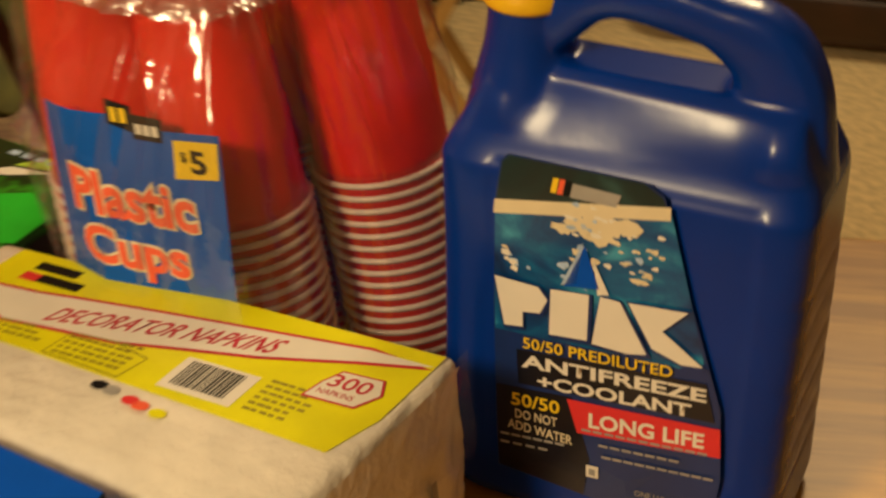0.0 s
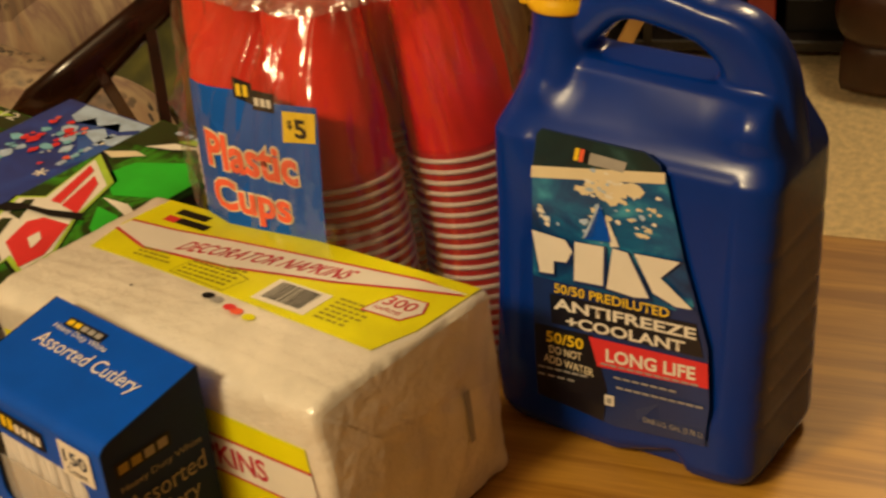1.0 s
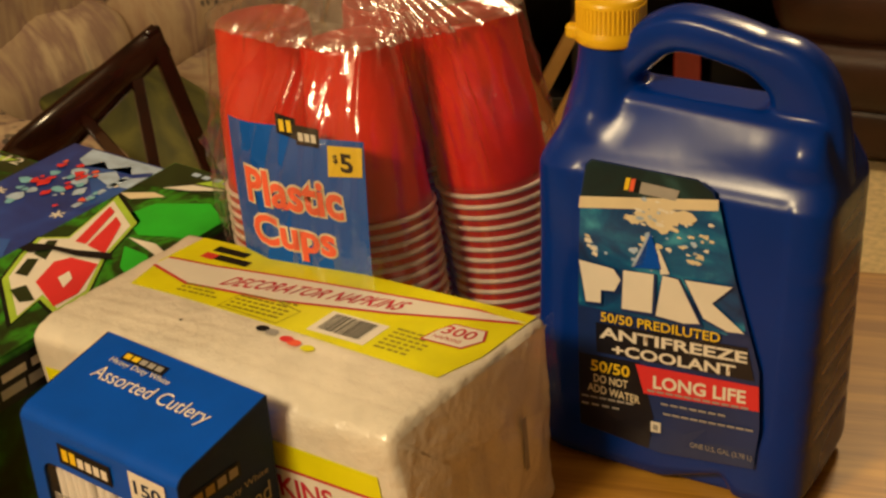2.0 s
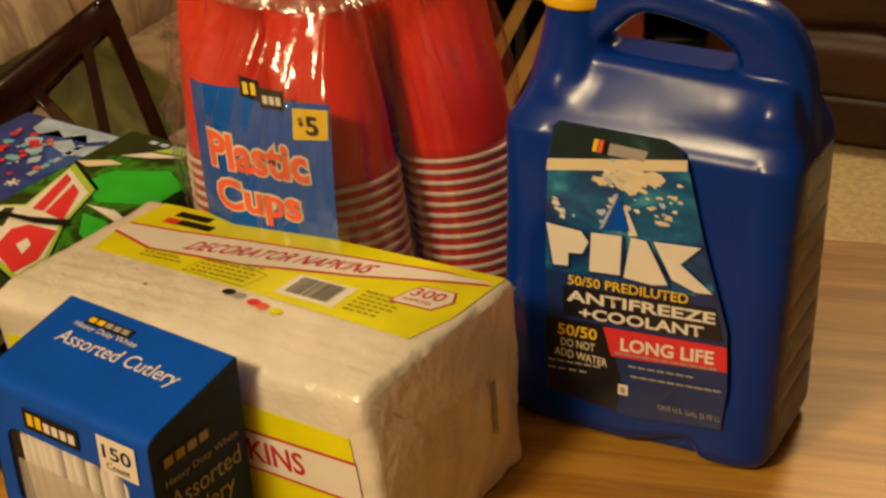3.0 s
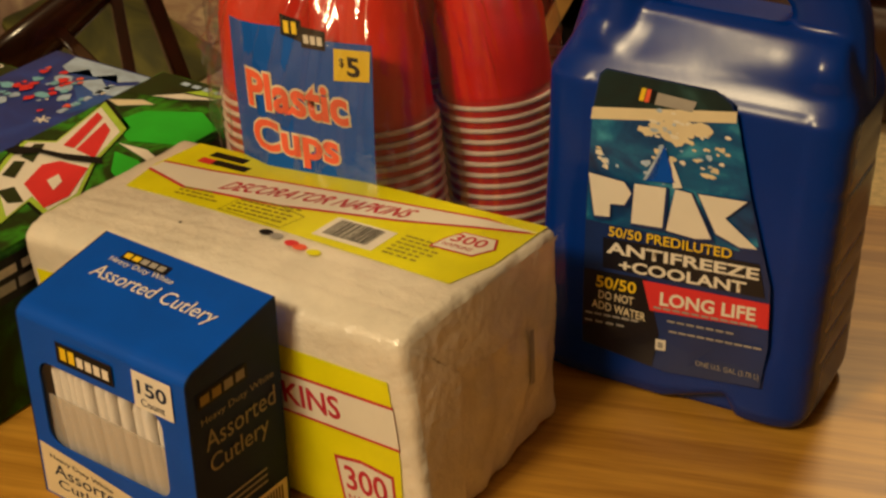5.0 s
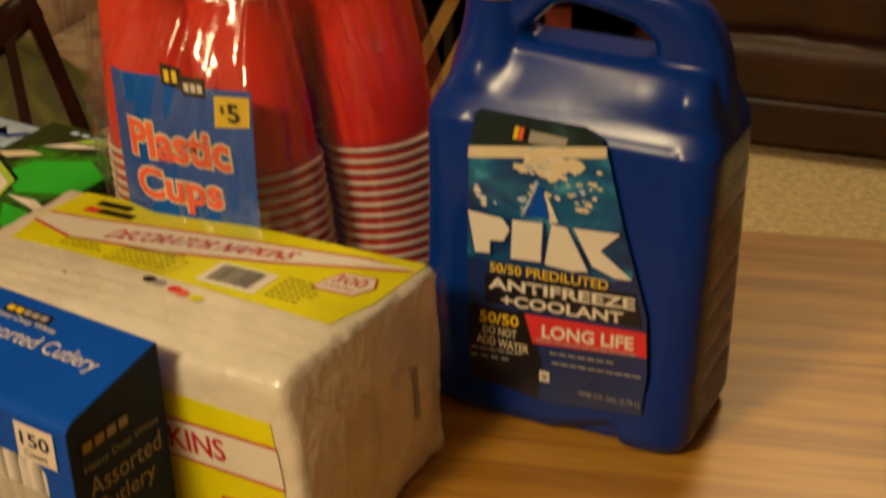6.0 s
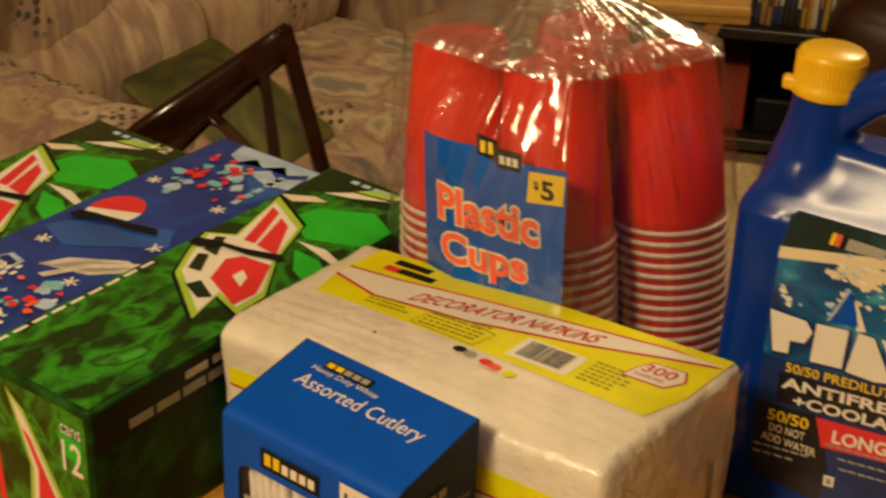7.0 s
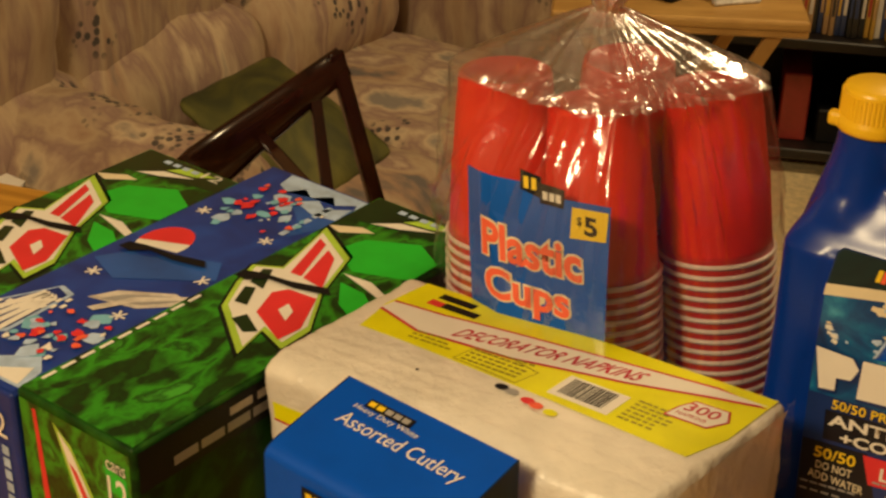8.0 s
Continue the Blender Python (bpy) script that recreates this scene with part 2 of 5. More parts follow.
def soft_box(dx, dy, dz, r, n=(12, 12, 8), lump=0.0, freq=6.0, seed=0.0, at=(0, 0, 0), puff=0.0):
    """A padded block: finely divided, well rounded, its faces swollen and uneven."""
    bm = bmesh.new()
    seen = {}

    def vert(p):
        key = tuple(round(v, 5) for v in p)
        if key not in seen:
            q = [min(max(v, r), d - r) for v, d in zip(p, (dx, dy, dz))]
            off = Vector(p) - Vector(q)
            w = Vector(q) + (off.normalized() * r if off.length > 1e-9 else off)
            c = Vector((dx / 2, dy / 2, dz / 2))
            s = Vector([(a - b) / b for a, b in zip(w, c)])
            swell = Vector([s[i] * puff * (1 - s[(i + 1) % 3] ** 2) * (1 - s[(i + 2) % 3] ** 2) for i in range(3)])
            w2 = w + swell
            if lump:
                w2 += (w - c).normalized() * lump * noise.fractal(w * freq + Vector((seed, seed, seed)), 0.8, 2.0, 3)
            seen[key] = bm.verts.new(w2 - Vector((dx / 2, dy / 2, 0)) + Vector(at))
        return seen[key]

    dims = (dx, dy, dz)
    for a in range(3):
        b, c = (a + 1) % 3, (a + 2) % 3
        for side in (0, 1):
            for i in range(n[b]):
                for j in range(n[c]):
                    quad = []
                    for u, v in ((i, j), (i + 1, j), (i + 1, j + 1), (i, j + 1)):
                        p = [0, 0, 0]
                        p[a], p[b], p[c] = dims[a] * side, dims[b] * u / n[b], dims[c] * v / n[c]
                        quad.append(vert(p))
                    bm.faces.new(quad if side else quad[::-1])
    return bm


def lathe(profile, seg=32, at=(0, 0, 0)):
    """Turns a profile of (radius, height) about z."""
    bm = bmesh.new()
    rings = []
    for r, z in profile:
        if r < 1e-6:
            rings.append([bm.verts.new((at[0], at[1], at[2] + z))])
        else:
            rings.append([bm.verts.new((at[0] + r * math.cos(2 * math.pi * k / seg), at[1] + r * math.sin(2 * math.pi * k / seg), at[2] + z)) for k in range(seg)])
    for a, b in zip(rings, rings[1:]):
        for k in range(seg):
            q = []
            for v in (a[k % len(a)], a[(k + 1) % seg % len(a)], b[(k + 1) % seg % len(b)], b[k % len(b)]):
                if v not in q:
                    q.append(v)
            if len(q) > 2:
                bm.faces.new(q)
    return bm


def tube(path, rx, ry, seg=12, side=(0, 1, 0), bm=None):
    """A bar of elliptic section along a path; ry lies along side."""
    bm = bm or bmesh.new()
    path = [Vector(p) for p in path]
    rings = []
    for i, p in enumerate(path):
        d = (path[min(i + 1, len(path) - 1)] - path[max(i - 1, 0)]).normalized()
        s = Vector(side)
        s = (s - d * s.dot(d)).normalized()
        u = d.cross(s)
        rings.append([bm.verts.new(p + u * rx * math.cos(2 * math.pi * k / seg) + s * ry * math.sin(2 * math.pi * k / seg)) for k in range(seg)])
    for a, b in zip(rings, rings[1:]):
        for k in range(seg):
            bm.faces.new((a[k], a[(k + 1) % seg], b[(k + 1) % seg], b[k]))
    bm.faces.new(rings[0][::-1])
    bm.faces.new(rings[-1])
    return bm


def bar(p, q, w, d, side=(0, 1, 0)):
    """A squared bar from p to q, w across and d along side."""
    bm = bmesh.new()
    p, q, s = Vector(p), Vector(q), Vector(side)
    ax = (q - p).normalized()
    s = (s - ax * s.dot(ax)).normalized()
    u = ax.cross(s)
    vs = [[bm.verts.new(e + u * a * w / 2 + s * b * d / 2) for a, b in ((-1, -1), (1, -1), (1, 1), (-1, 1))] for e in (p, q)]
    for k in range(4):
        bm.faces.new((vs[0][k], vs[0][(k + 1) % 4], vs[1][(k + 1) % 4], vs[1][k]))
    bm.faces.new(vs[0][::-1])
    bm.faces.new(vs[1])
    bmesh.ops.bevel(bm, geom=bm.edges[:], offset=min(w, d) * 0.2, segments=2, profile=0.5, affect="EDGES")
    return bm


def plane_map(origin, xa, ya):
    """Maps (x, y, lift) of a flat face into the thing's space."""
    o, xa, ya = Vector(origin), Vector(xa).normalized(), Vector(ya).normalized()
    n = xa.cross(ya)
    return lambda x, y, lift: o + xa * x + ya * y + n * lift


def decal(name, pts, to, lift, material, parent, label=""):
    """A printed patch: a thin polygon laid on a face."""
    bm = bmesh.new()
    vs = [bm.verts.new((x, y, 0)) for x, y in pts]
    f = bm.faces.new(vs)
    bmesh.ops.triangulate(bm, faces=[f])
    if max(p[0] for p in pts) - min(p[0] for p in pts) > 0.03:
        bmesh.ops.subdivide_edges(bm, edges=bm.edges[:], cuts=3, use_grid_fill=True)
    for v in bm.verts:
        v.co = to(v.co.x, v.co.y, lift)
    return part(name, bm, material, parent, label)


def rect(x0, y0, x1, y1):
    return [(x0, y0), (x1, y0), (x1, y1), (x0, y1)]


def disc(x, y, r, n=20, a0=0, a1=360, sy=1.0):
    full = a1 - a0 >= 360
    return [(x + r * math.cos(radians(a0 + (a1 - a0) * k / (n if full else n - 1))), y + sy * r * math.sin(radians(a0 + (a1 - a0) * k / (n if full else n - 1)))) for k in range(n)]


def lettering(text, x, y, w, h, to, lift, material, parent, slant=0.0, rise=0.0, bold=0.0, name="lettering"):
    """Words in the built-in font, fitted into a w by h field; rise: slope of the line of writing."""
    cu = bpy.data.curves.new("words", "FONT")
    cu.body, cu.offset, cu.resolution_u = text, bold, 3
    tmp = bpy.data.objects.new("words", cu)
    me = bpy.data.meshes.new_from_object(tmp)
    bpy.data.objects.remove(tmp)
    bpy.data.curves.remove(cu)
    co = [v.co.copy() for v in me.vertices]
    x0, x1 = min(c.x for c in co), max(c.x for c in co)
    y0, y1 = min(c.y for c in co), max(c.y for c in co)
    for v, c in zip(me.vertices, co):
        a, b = (c.x - x0) / (x1 - x0) * w, (c.y - y0) / (y1 - y0) * h
        v.co = to(x + a + slant * b, y + b + rise * a, lift)
    me.name = name
    me.materials.clear()
    me.materials.append(material)
    ob = new(name, me)
    ob.parent = parent
    return ob

# ---- the room ----
def slab(name, x0, x1, y0, y1, z0, z1, material, label):
    ob = part(name, rbox(x1 - x0, y1 - y0, z1 - z0, 0, at=((x0 + x1) / 2, (y0 + y1) / 2, z0)), material)
    return tagged(ob, label, name.split("_")[0], kind="structure")


slab("floor", -1.8, 3.2, -2.6, 3.4, -0.1, 0.0, M_CARPET, "beige cut-pile carpet floor")
slab("ceiling", -1.8, 3.2, -2.6, 3.4, 2.4, 2.5, M_CEIL, "plain off-white ceiling")
slab("wall_north", -1.8, 3.2, 3.4, 3.5, 0.0, 2.4, M_WALL, "tan painted wall behind the furniture")
slab("wall_south", -1.8, 3.2, -2.7, -2.6, 0.0, 2.4, M_WALL, "plain tan painted wall")
slab("wall_east", 3.2, 3.3, -2.6, 3.4, 0.0, 2.4, M_WALL, "plain tan painted wall")
wall_w = slab("wall_west", -1.9, -1.8, -2.6, 3.4, 0.0, 2.4, M_PANEL, "honey-coloured wood panelled wall")
for k in range(24):
    part("panel_board", rbox(0.012, 0.236, 2.3, 0.002, 1, at=(-1.793, -2.4 + 0.24 * k, 0.05)), M_PANEL, wall_w)

# ---- dining table ----
table = thing("dining_table", pose(0.06, 0.565, 0, 0, 0, 19.6), "light oak laminate dining table holding groceries", "table")
part("tabletop", rbox(1.7, 1.0, 0.035, 0.006, 3, at=(0, -0.5, 0.715)), M_TABLE, table)
part("apron", rbox(1.5, 0.8, 0.07, 0.004, 2, at=(0, -0.5, 0.645)), M_TABLE_EDGE, table)
for sx in (-0.7, 0.7):
    for sy in (-0.88, -0.12):
        part("leg", rbox(0.06, 0.06, 0.65, 0.008, 2, at=(sx, sy, 0)), M_TABLE_EDGE, table)


# ---- drink cartons: local x across, y along, z up, from the front left corner ----
CW, CL, CH = 0.124, 0.402, 0.13


def carton(m, label, top, side):
    t = thing("drink_carton", m, label, "carton", "twelve-can cartons side by side")
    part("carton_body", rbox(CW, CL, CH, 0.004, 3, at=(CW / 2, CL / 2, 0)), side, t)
    up = plane_map((0, 0, CH), (1, 0, 0), (0, 1, 0))
    decal("top_print", rect(0.003, 0.003, CW - 0.003, CL - 0.003), up, 0.0006, top, t)
    return t, up


def handle_slot(t, up, x, y, turn):
    c, s = math.cos(radians(turn)), math.sin(radians(turn))
    shape = [(-0.042, -0.002), (-0.038, 0.008), (-0.022, 0.009), (0.005, 0.005), (0.038, 0.006), (0.044, -0.004), (0.012, -0.004), (-0.014, 0.002), (-0.03, -0.006)]
    decal("handle_slot", [(x + a * c - b * s, y + a * s + b * c) for a, b in shape], up, 0.0032, M_BLACK, t, "black torn hand slot")


def soda_badge(t, up, ox, oy):
    """The big slanted badge: white and lime outline, dark and red blocks."""
    outline = [(0.092, 0.131), (0.033, 0.173), (0.014, 0.209), (0.004, 0.237), (0.026, 0.25), (0.006, 0.325), (0.058, 0.296), (0.08, 0.238), (0.111, 0.19), (0.112, 0.157), (0.083, 0.167)]
    cx, cy = 0.055, 0.225
    for k, (grow, m) in enumerate(((1.06, M_BLACK), (1.0, M_LIME), (0.9, M_WHITE))):
        decal("badge", [(ox + cx + (x - cx) * grow, oy + cy + (y - cy) * grow) for x, y in outline], up, 0.0010 + 0.0004 * k, m, t)
    red = ([(0.061, 0.183), (0.102, 0.164), (0.104, 0.187), (0.083, 0.228), (0.056, 0.225), (0.049, 0.213)], [(0.038, 0.246), (0.017, 0.305), (0.028, 0.3), (0.049, 0.247)], [(0.052, 0.246), (0.036, 0.294), (0.05, 0.286), (0.075, 0.243)])
    for pts in red:
        decal("badge_block", [(ox + x, oy + y) for x, y in pts], up, 0.0024, M_RED, t)
    decal("badge_block", [(ox + x, oy + y) for x, y in ((0.072, 0.196), (0.088, 0.187), (0.083, 0.201), (0.072, 0.208))], up, 0.0028, M_WHITE, t)
    dark = ([(0.074, 0.155), (0.053, 0.164), (0.058, 0.176), (0.082, 0.163)], [(0.036, 0.184), (0.026, 0.206), (0.034, 0.21), (0.048, 0.186)], [(0.024, 0.214), (0.017, 0.236), (0.024, 0.24), (0.04, 0.212)])
    for pts in dark:
        decal("badge_block", [(ox + x, oy + y) for x, y in pts], up, 0.0024, M_GREEN_DK, t)


def green_carton(m, label):
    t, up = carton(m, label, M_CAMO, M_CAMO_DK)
    decal("green_shard", [(0.038, 0.301), (0.046, 0.33), (0.088, 0.353), (0.12, 0.335), (0.12, 0.3), (0.074, 0.281)], up, 0.001, M_GREEN_BR, t)
    decal("green_shard", [(0.078, 0.262), (0.1, 0.235), (0.12, 0.225), (0.12, 0.25), (0.105, 0.26)], up, 0.001, M_GREEN_BR, t)
    decal("white_shard", [(0.07, 0.274), (0.098, 0.277), (0.12, 0.268), (0.12, 0.26), (0.097, 0.267)], up, 0.0013, M_WHITE, t)
    decal("dark_shard", [(0.004, 0.35), (0.06, 0.362), (0.12, 0.37), (0.12, 0.398), (0.004, 0.398)], up, 0.0009, M_GREEN_DK, t)
    decal("white_shard", [(0.03, 0.355), (0.05, 0.372), (0.085, 0.378), (0.055, 0.362)], up, 0.0013, M_WHITE, t)
    decal("lime_shard", [(0.05, 0.375), (0.065, 0.392), (0.1, 0.392), (0.08, 0.38)], up, 0.0012, M_LIME, t)
    decal("white_shard", [(0.004, 0.33), (0.03, 0.345), (0.045, 0.343), (0.02, 0.325)], up, 0.0013, M_CREAM, t)
    soda_badge(t, up, 0, 0)
    handle_slot(t, up, 0.046, 0.228, 18)
    # small print along the outer edge of the lid
    for k in range(9):
        decal("print_bar", rect(0.006, 0.018 + 0.018 * k, 0.0092, 0.031 + 0.018 * k), up, 0.001, M_WHITE, t)
    # the long side
    sd = plane_map((CW, 0, 0), (0, 1, 0), (0, 0, 1))
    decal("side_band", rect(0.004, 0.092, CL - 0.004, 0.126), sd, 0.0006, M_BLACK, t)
    for k in range(3):
        decal("print_bar", rect(0.09 + 0.028 * k, 0.112, 0.113 + 0.028 * k, 0.119), sd, 0.001, M_SILVER, t)
    for k in range(6):
        decal("print_bar", rect(0.035 + 0.026 * k, 0.099, 0.058 + 0.026 * k, 0.107), sd, 0.001, M_GREY, t)
    # the end
    en = plane_map((0, 0, 0), (1, 0, 0), (0, 0, 1))
    decal("end_print", rect(0.004, 0.004, CW - 0.004, CH - 0.006), en, 0.0006, M_CAMO, t)
    decal("end_stripe", [(0.018, 0.12), (0.022, 0.12), (0.03, 0.01), (0.022, 0.01)], en, 0.001, M_RED, t)
    decal("end_badge", [(0.04, 0.118), (0.058, 0.105), (0.095, 0.04), (0.09, 0.01), (0.055, 0.01), (0.06, 0.06)], en, 0.001, M_LIME, t)
    decal("end_badge", [(0.045, 0.113), (0.058, 0.1), (0.09, 0.04), (0.085, 0.015), (0.06, 0.015), (0.064, 0.06)], en, 0.0013, M_WHITE, t)
    decal("end_badge", [(0.055, 0.09), (0.062, 0.085), (0.086, 0.04), (0.082, 0.018), (0.066, 0.018), (0.069, 0.06)], en, 0.0016, M_RED, t)
    decal("end_badge", [(0.092, 0.105), (0.116, 0.102), (0.116, 0.085), (0.098, 0.085)], en, 0.001, M_GREEN_BR, t)
    lettering("cans", 0.096, 0.104, 0.02, 0.008, en, 0.0014, M_WHITE, t)
    lettering("12", 0.096, 0.073, 0.02, 0.026, en, 0.0014, M_WHITE, t, bold=0.01)
    lettering("12", 0.085, 0.384, 0.022, 0.012, up, 0.0014, M_WHITE, t)
    for k in range(4):
        decal("print_bar", rect(0.035 + 0.012 * k, 0.385, 0.043 + 0.012 * k, 0.391), up, 0.0014, M_ICE, t)
    return t


green_carton(pose(0.0, 0.0, 0.75, 0, 0, -0.3), "green camouflage twelve-can soda carton with torn hand slot")
green_carton(pose(-0.251, -0.04, 0.75, 0, 0, 0.4) @ Matrix.Diagonal((1, 1, 0.89, 1)), "green twelve-can soda carton standing beside a blue one")

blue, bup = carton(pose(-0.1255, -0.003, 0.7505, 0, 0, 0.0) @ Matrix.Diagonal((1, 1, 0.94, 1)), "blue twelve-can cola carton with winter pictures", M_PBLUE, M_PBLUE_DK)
P = lambda pts: [(x + 0.129, y + 0.003) for x, y in pts]
gx, gy = 0.036, 0.23
for a0, a1, m, k in ((0, 360, M_WHITE, 0), (20, 200, M_RED, 1), (215, 345, M_PBLUE_DK, 1)):
    decal("roundel", [(gx + (x - gx) * 0.95, gy + (y - gy) * 1.2) for x, y in disc(gx, gy, 0.024, 28, a0, a1)], bup, 0.001 + 0.0004 * k, m, blue)
for k in range(5):
    decal("print_bar", P(rect(-0.074 + 0.0075 * k, 0.166 + 0.0075 * k, -0.0672 + 0.0075 * k, 0.176 + 0.0075 * k)), bup, 0.001, M_WHITE, blue)
decal("can_top", P([(-0.072, 0.124), (-0.06, 0.147), (-0.02, 0.172), (-0.006, 0.17), (-0.004, 0.16), (-0.028, 0.136)]), bup, 0.001, M_SILVER, blue)
decal("can_top", P([(-0.062, 0.128), (-0.05, 0.146), (-0.02, 0.166), (-0.01, 0.164), (-0.028, 0.142)]), bup, 0.0014, M_GREY, blue)
decal("badge", P([(-0.124, 0.075), (-0.1, 0.124), (-0.082, 0.12), (-0.078, 0.05), (-0.1, 0.03)]), bup, 0.001, M_ICE, blue)
decal("badge", P([(-0.12, 0.076), (-0.1, 0.119), (-0.085, 0.115), (-0.082, 0.054), (-0.1, 0.036)]), bup, 0.0014, M_PBLUE_DK, blue)
for k in range(4):
    decal("print_bar", P([(-0.116 + 0.009 * k, 0.066 - 0.005 * k), (-0.11 + 0.009 * k, 0.062 - 0.005 * k), (-0.098 + 0.004 * k, 0.106), (-0.104 + 0.004 * k, 0.11)]), bup, 0.0018, M_WHITE, blue)
decal("snow_bank", P([(-0.11, 0.004), (-0.06, 0.02), (-0.03, 0.045), (-0.012, 0.03), (-0.006, 0.006), (-0.06, 0.003)]), bup, 0.001, M_ICE, blue)
decal("snow_bank", P([(-0.09, 0.005), (-0.045, 0.012), (-0.02, 0.03), (-0.012, 0.008)]), bup, 0.0014, M_WHITE, blue)
decal("snow_ridge", P([(-0.095, 0.372), (-0.08, 0.365), (-0.07, 0.38), (-0.055, 0.37), (-0.04, 0.384), (-0.028, 0.372), (-0.012, 0.384), (-0.008, 0.374), (-0.008, 0.394), (-0.1, 0.394)]), bup, 0.001, M_ICE, blue)
decal("snow_field", P([(-0.075, 0.362), (-0.055, 0.372), (-0.03, 0.362), (-0.008, 0.374), (-0.008, 0.33), (-0.02, 0.3), (-0.035, 0.33)]), bup, 0.0009, M_PBLUE_LT, blue)
decal("snow_ridge", P([(-0.06, 0.355), (-0.045, 0.37), (-0.03, 0.36), (-0.01, 0.375), (-0.008, 0.35), (-0.03, 0.345)]), bup, 0.001, M_ICE, blue)
rng = random.Random(4)
for cx, cy in ((-0.08, 0.3), (-0.085, 0.34), (-0.095, 0.32), (-0.055, 0.318), (-0.07, 0.345), (-0.06, 0.06), (-0.03, 0.08), (-0.045, 0.095), (-0.035, 0.06)):
    for k, m in enumerate((M_TEAL, M_ICE, M_RED)):
        x, y, r = cx + rng.uniform(-0.014, 0.014), cy + rng.uniform(-0.016, 0.016), rng.uniform(0.004, 0.009) * (0.7 if m is M_RED else 1)
        decal("winter_shape", [(x + 0.129 + r * rng.uniform(0.6, 1.4) * math.cos(a), y + r * rng.uniform(0.6, 1.6) * math.sin(a)) for a in [i * 0.785 for i in range(8)]], bup, 0.0011 + 0.0004 * k, m, blue)
for cx, cy in ((-0.028, 0.283), (-0.1, 0.155), (-0.02, 0.2), (-0.11, 0.29), (-0.03, 0.12)):
    for a in range(3):
        c, s = math.cos(a * 1.047) * 0.007, math.sin(a * 1.047) * 0.007
        decal("snowflake", P([(cx - c - s * 0.15, cy - s + c * 0.15), (cx - c + s * 0.15, cy - s - c * 0.15), (cx + c + s * 0.15, cy + s - c * 0.15), (cx + c - s * 0.15, cy + s + c * 0.15)]), bup, 0.001 + 0.0003 * a, M_WHITE, blue)
for k in range(5):
    decal("print_bar", P(rect(-0.03, 0.3 + 0.014 * k, -0.024, 0.31 + 0.014 * k)), bup, 0.001, M_ICE, blue)
rng = random.Random(17)
for x0, x1, y0, y1, n in ((0.02, 0.11, 0.29, 0.365, 26), (0.055, 0.115, 0.04, 0.105, 26)):
    for k in range(n):
        x, y, r = rng.uniform(x0, x1), rng.uniform(y0, y1), rng.uniform(0.0018, 0.0045)
        decal("winter_shape", [(x + r * rng.uniform(0.5, 1.6) * math.cos(a), y + r * rng.uniform(0.5, 1.8) * math.sin(a)) for a in [i * 1.05 for i in range(6)]], bup, 0.0022 + 0.00003 * k, rng.choice((M_TEAL, M_ICE, M_WHITE, M_RED, M_ORANGE)), blue)
decal("light_beam", [(0.01, 0.175), (0.03, 0.205), (0.1, 0.235), (0.118, 0.21), (0.05, 0.16)], bup, 0.0011, M_PBLUE_LT, blue)
decal("can_rim", [(0.07, 0.116), (0.088, 0.15), (0.121, 0.177), (0.121, 0.169), (0.094, 0.145), (0.078, 0.115)], bup, 0.0018, M_SILVER, blue)
for row in range(2):
    for k in range(8):
        decal("print_bar", rect(0.008 + 0.006 * k + 0.004 * row, 0.075 - 0.009 * row + 0.005 * k, 0.012 + 0.006 * k + 0.004 * row, 0.081 - 0.009 * row + 0.005 * k), bup, 0.002, M_WHITE, blue)
handle_slot(blue, bup, 0.054, 0.211, 14)
ben = plane_map((0, 0, 0), (1, 0, 0), (0, 0, 1))
lettering("12", 0.092, 0.085, 0.022, 0.024, ben, 0.0014, M_WHITE, blue)
for k in range(5):
    decal("print_bar", rect(0.105, 0.02 + 0.012 * k, 0.113, 0.029 + 0.012 * k), ben, 0.001, M_ICE, blue)

# ---- napkin pack: u along its length, v towards its back, w up, each from 0 to 1 ----
NL, ND, NH = 0.35, 0.15, 0.15
nap = thing("napkin_pack", pose(0, 0, 0.75), "film-wrapped pack of white paper napkins with yellow print", "napkin pack")
LOW = [(0.134, 0.128, 0.0), (0.463, 0.13, 0.0), (0.455, 0.306, 0.0), (0.142, 0.284, 0.0)]
HIGH = [(0.131, 0.115, 0.150), (0.437, 0.138, 0.150), (0.455, 0.301, 0.157), (0.14, 0.279, 0.152)]


def slump(u, v, w):
    """The soft pack: a block whose corners sit unevenly, its top crowned and its front edge sagging."""
    share = ((1 - u) * (1 - v), u * (1 - v), u * v, (1 - u) * v)
    lo = sum((Vector(p) * k for p, k in zip(LOW, share)), Vector())
    hi = sum((Vector(p) * k for p, k in zip(HIGH, share)), Vector())
    p = lo.lerp(hi, w)
    uu, vv = min(1, max(0, u)), min(1, max(0, v))
    p.z += max(0.0, w - 0.6) / 0.4 * (0.004 * math.sin(math.pi * uu) * math.sin(math.pi * vv) - 0.006 * max(0.0, 1 - vv / 0.12) ** 1.5)
    p.x += 0.004 * math.sin(math.pi * min(1, max(0, w))) * max(0.0, uu - 0.9) * 10 * math.sin(math.pi * (0.15 + 0.7 * vv))
    p.y -= 0.003 * math.sin(math.pi * min(1, max(0, w))) * max(0.0, 1 - vv * 8) * math.sin(math.pi * uu)
    return p


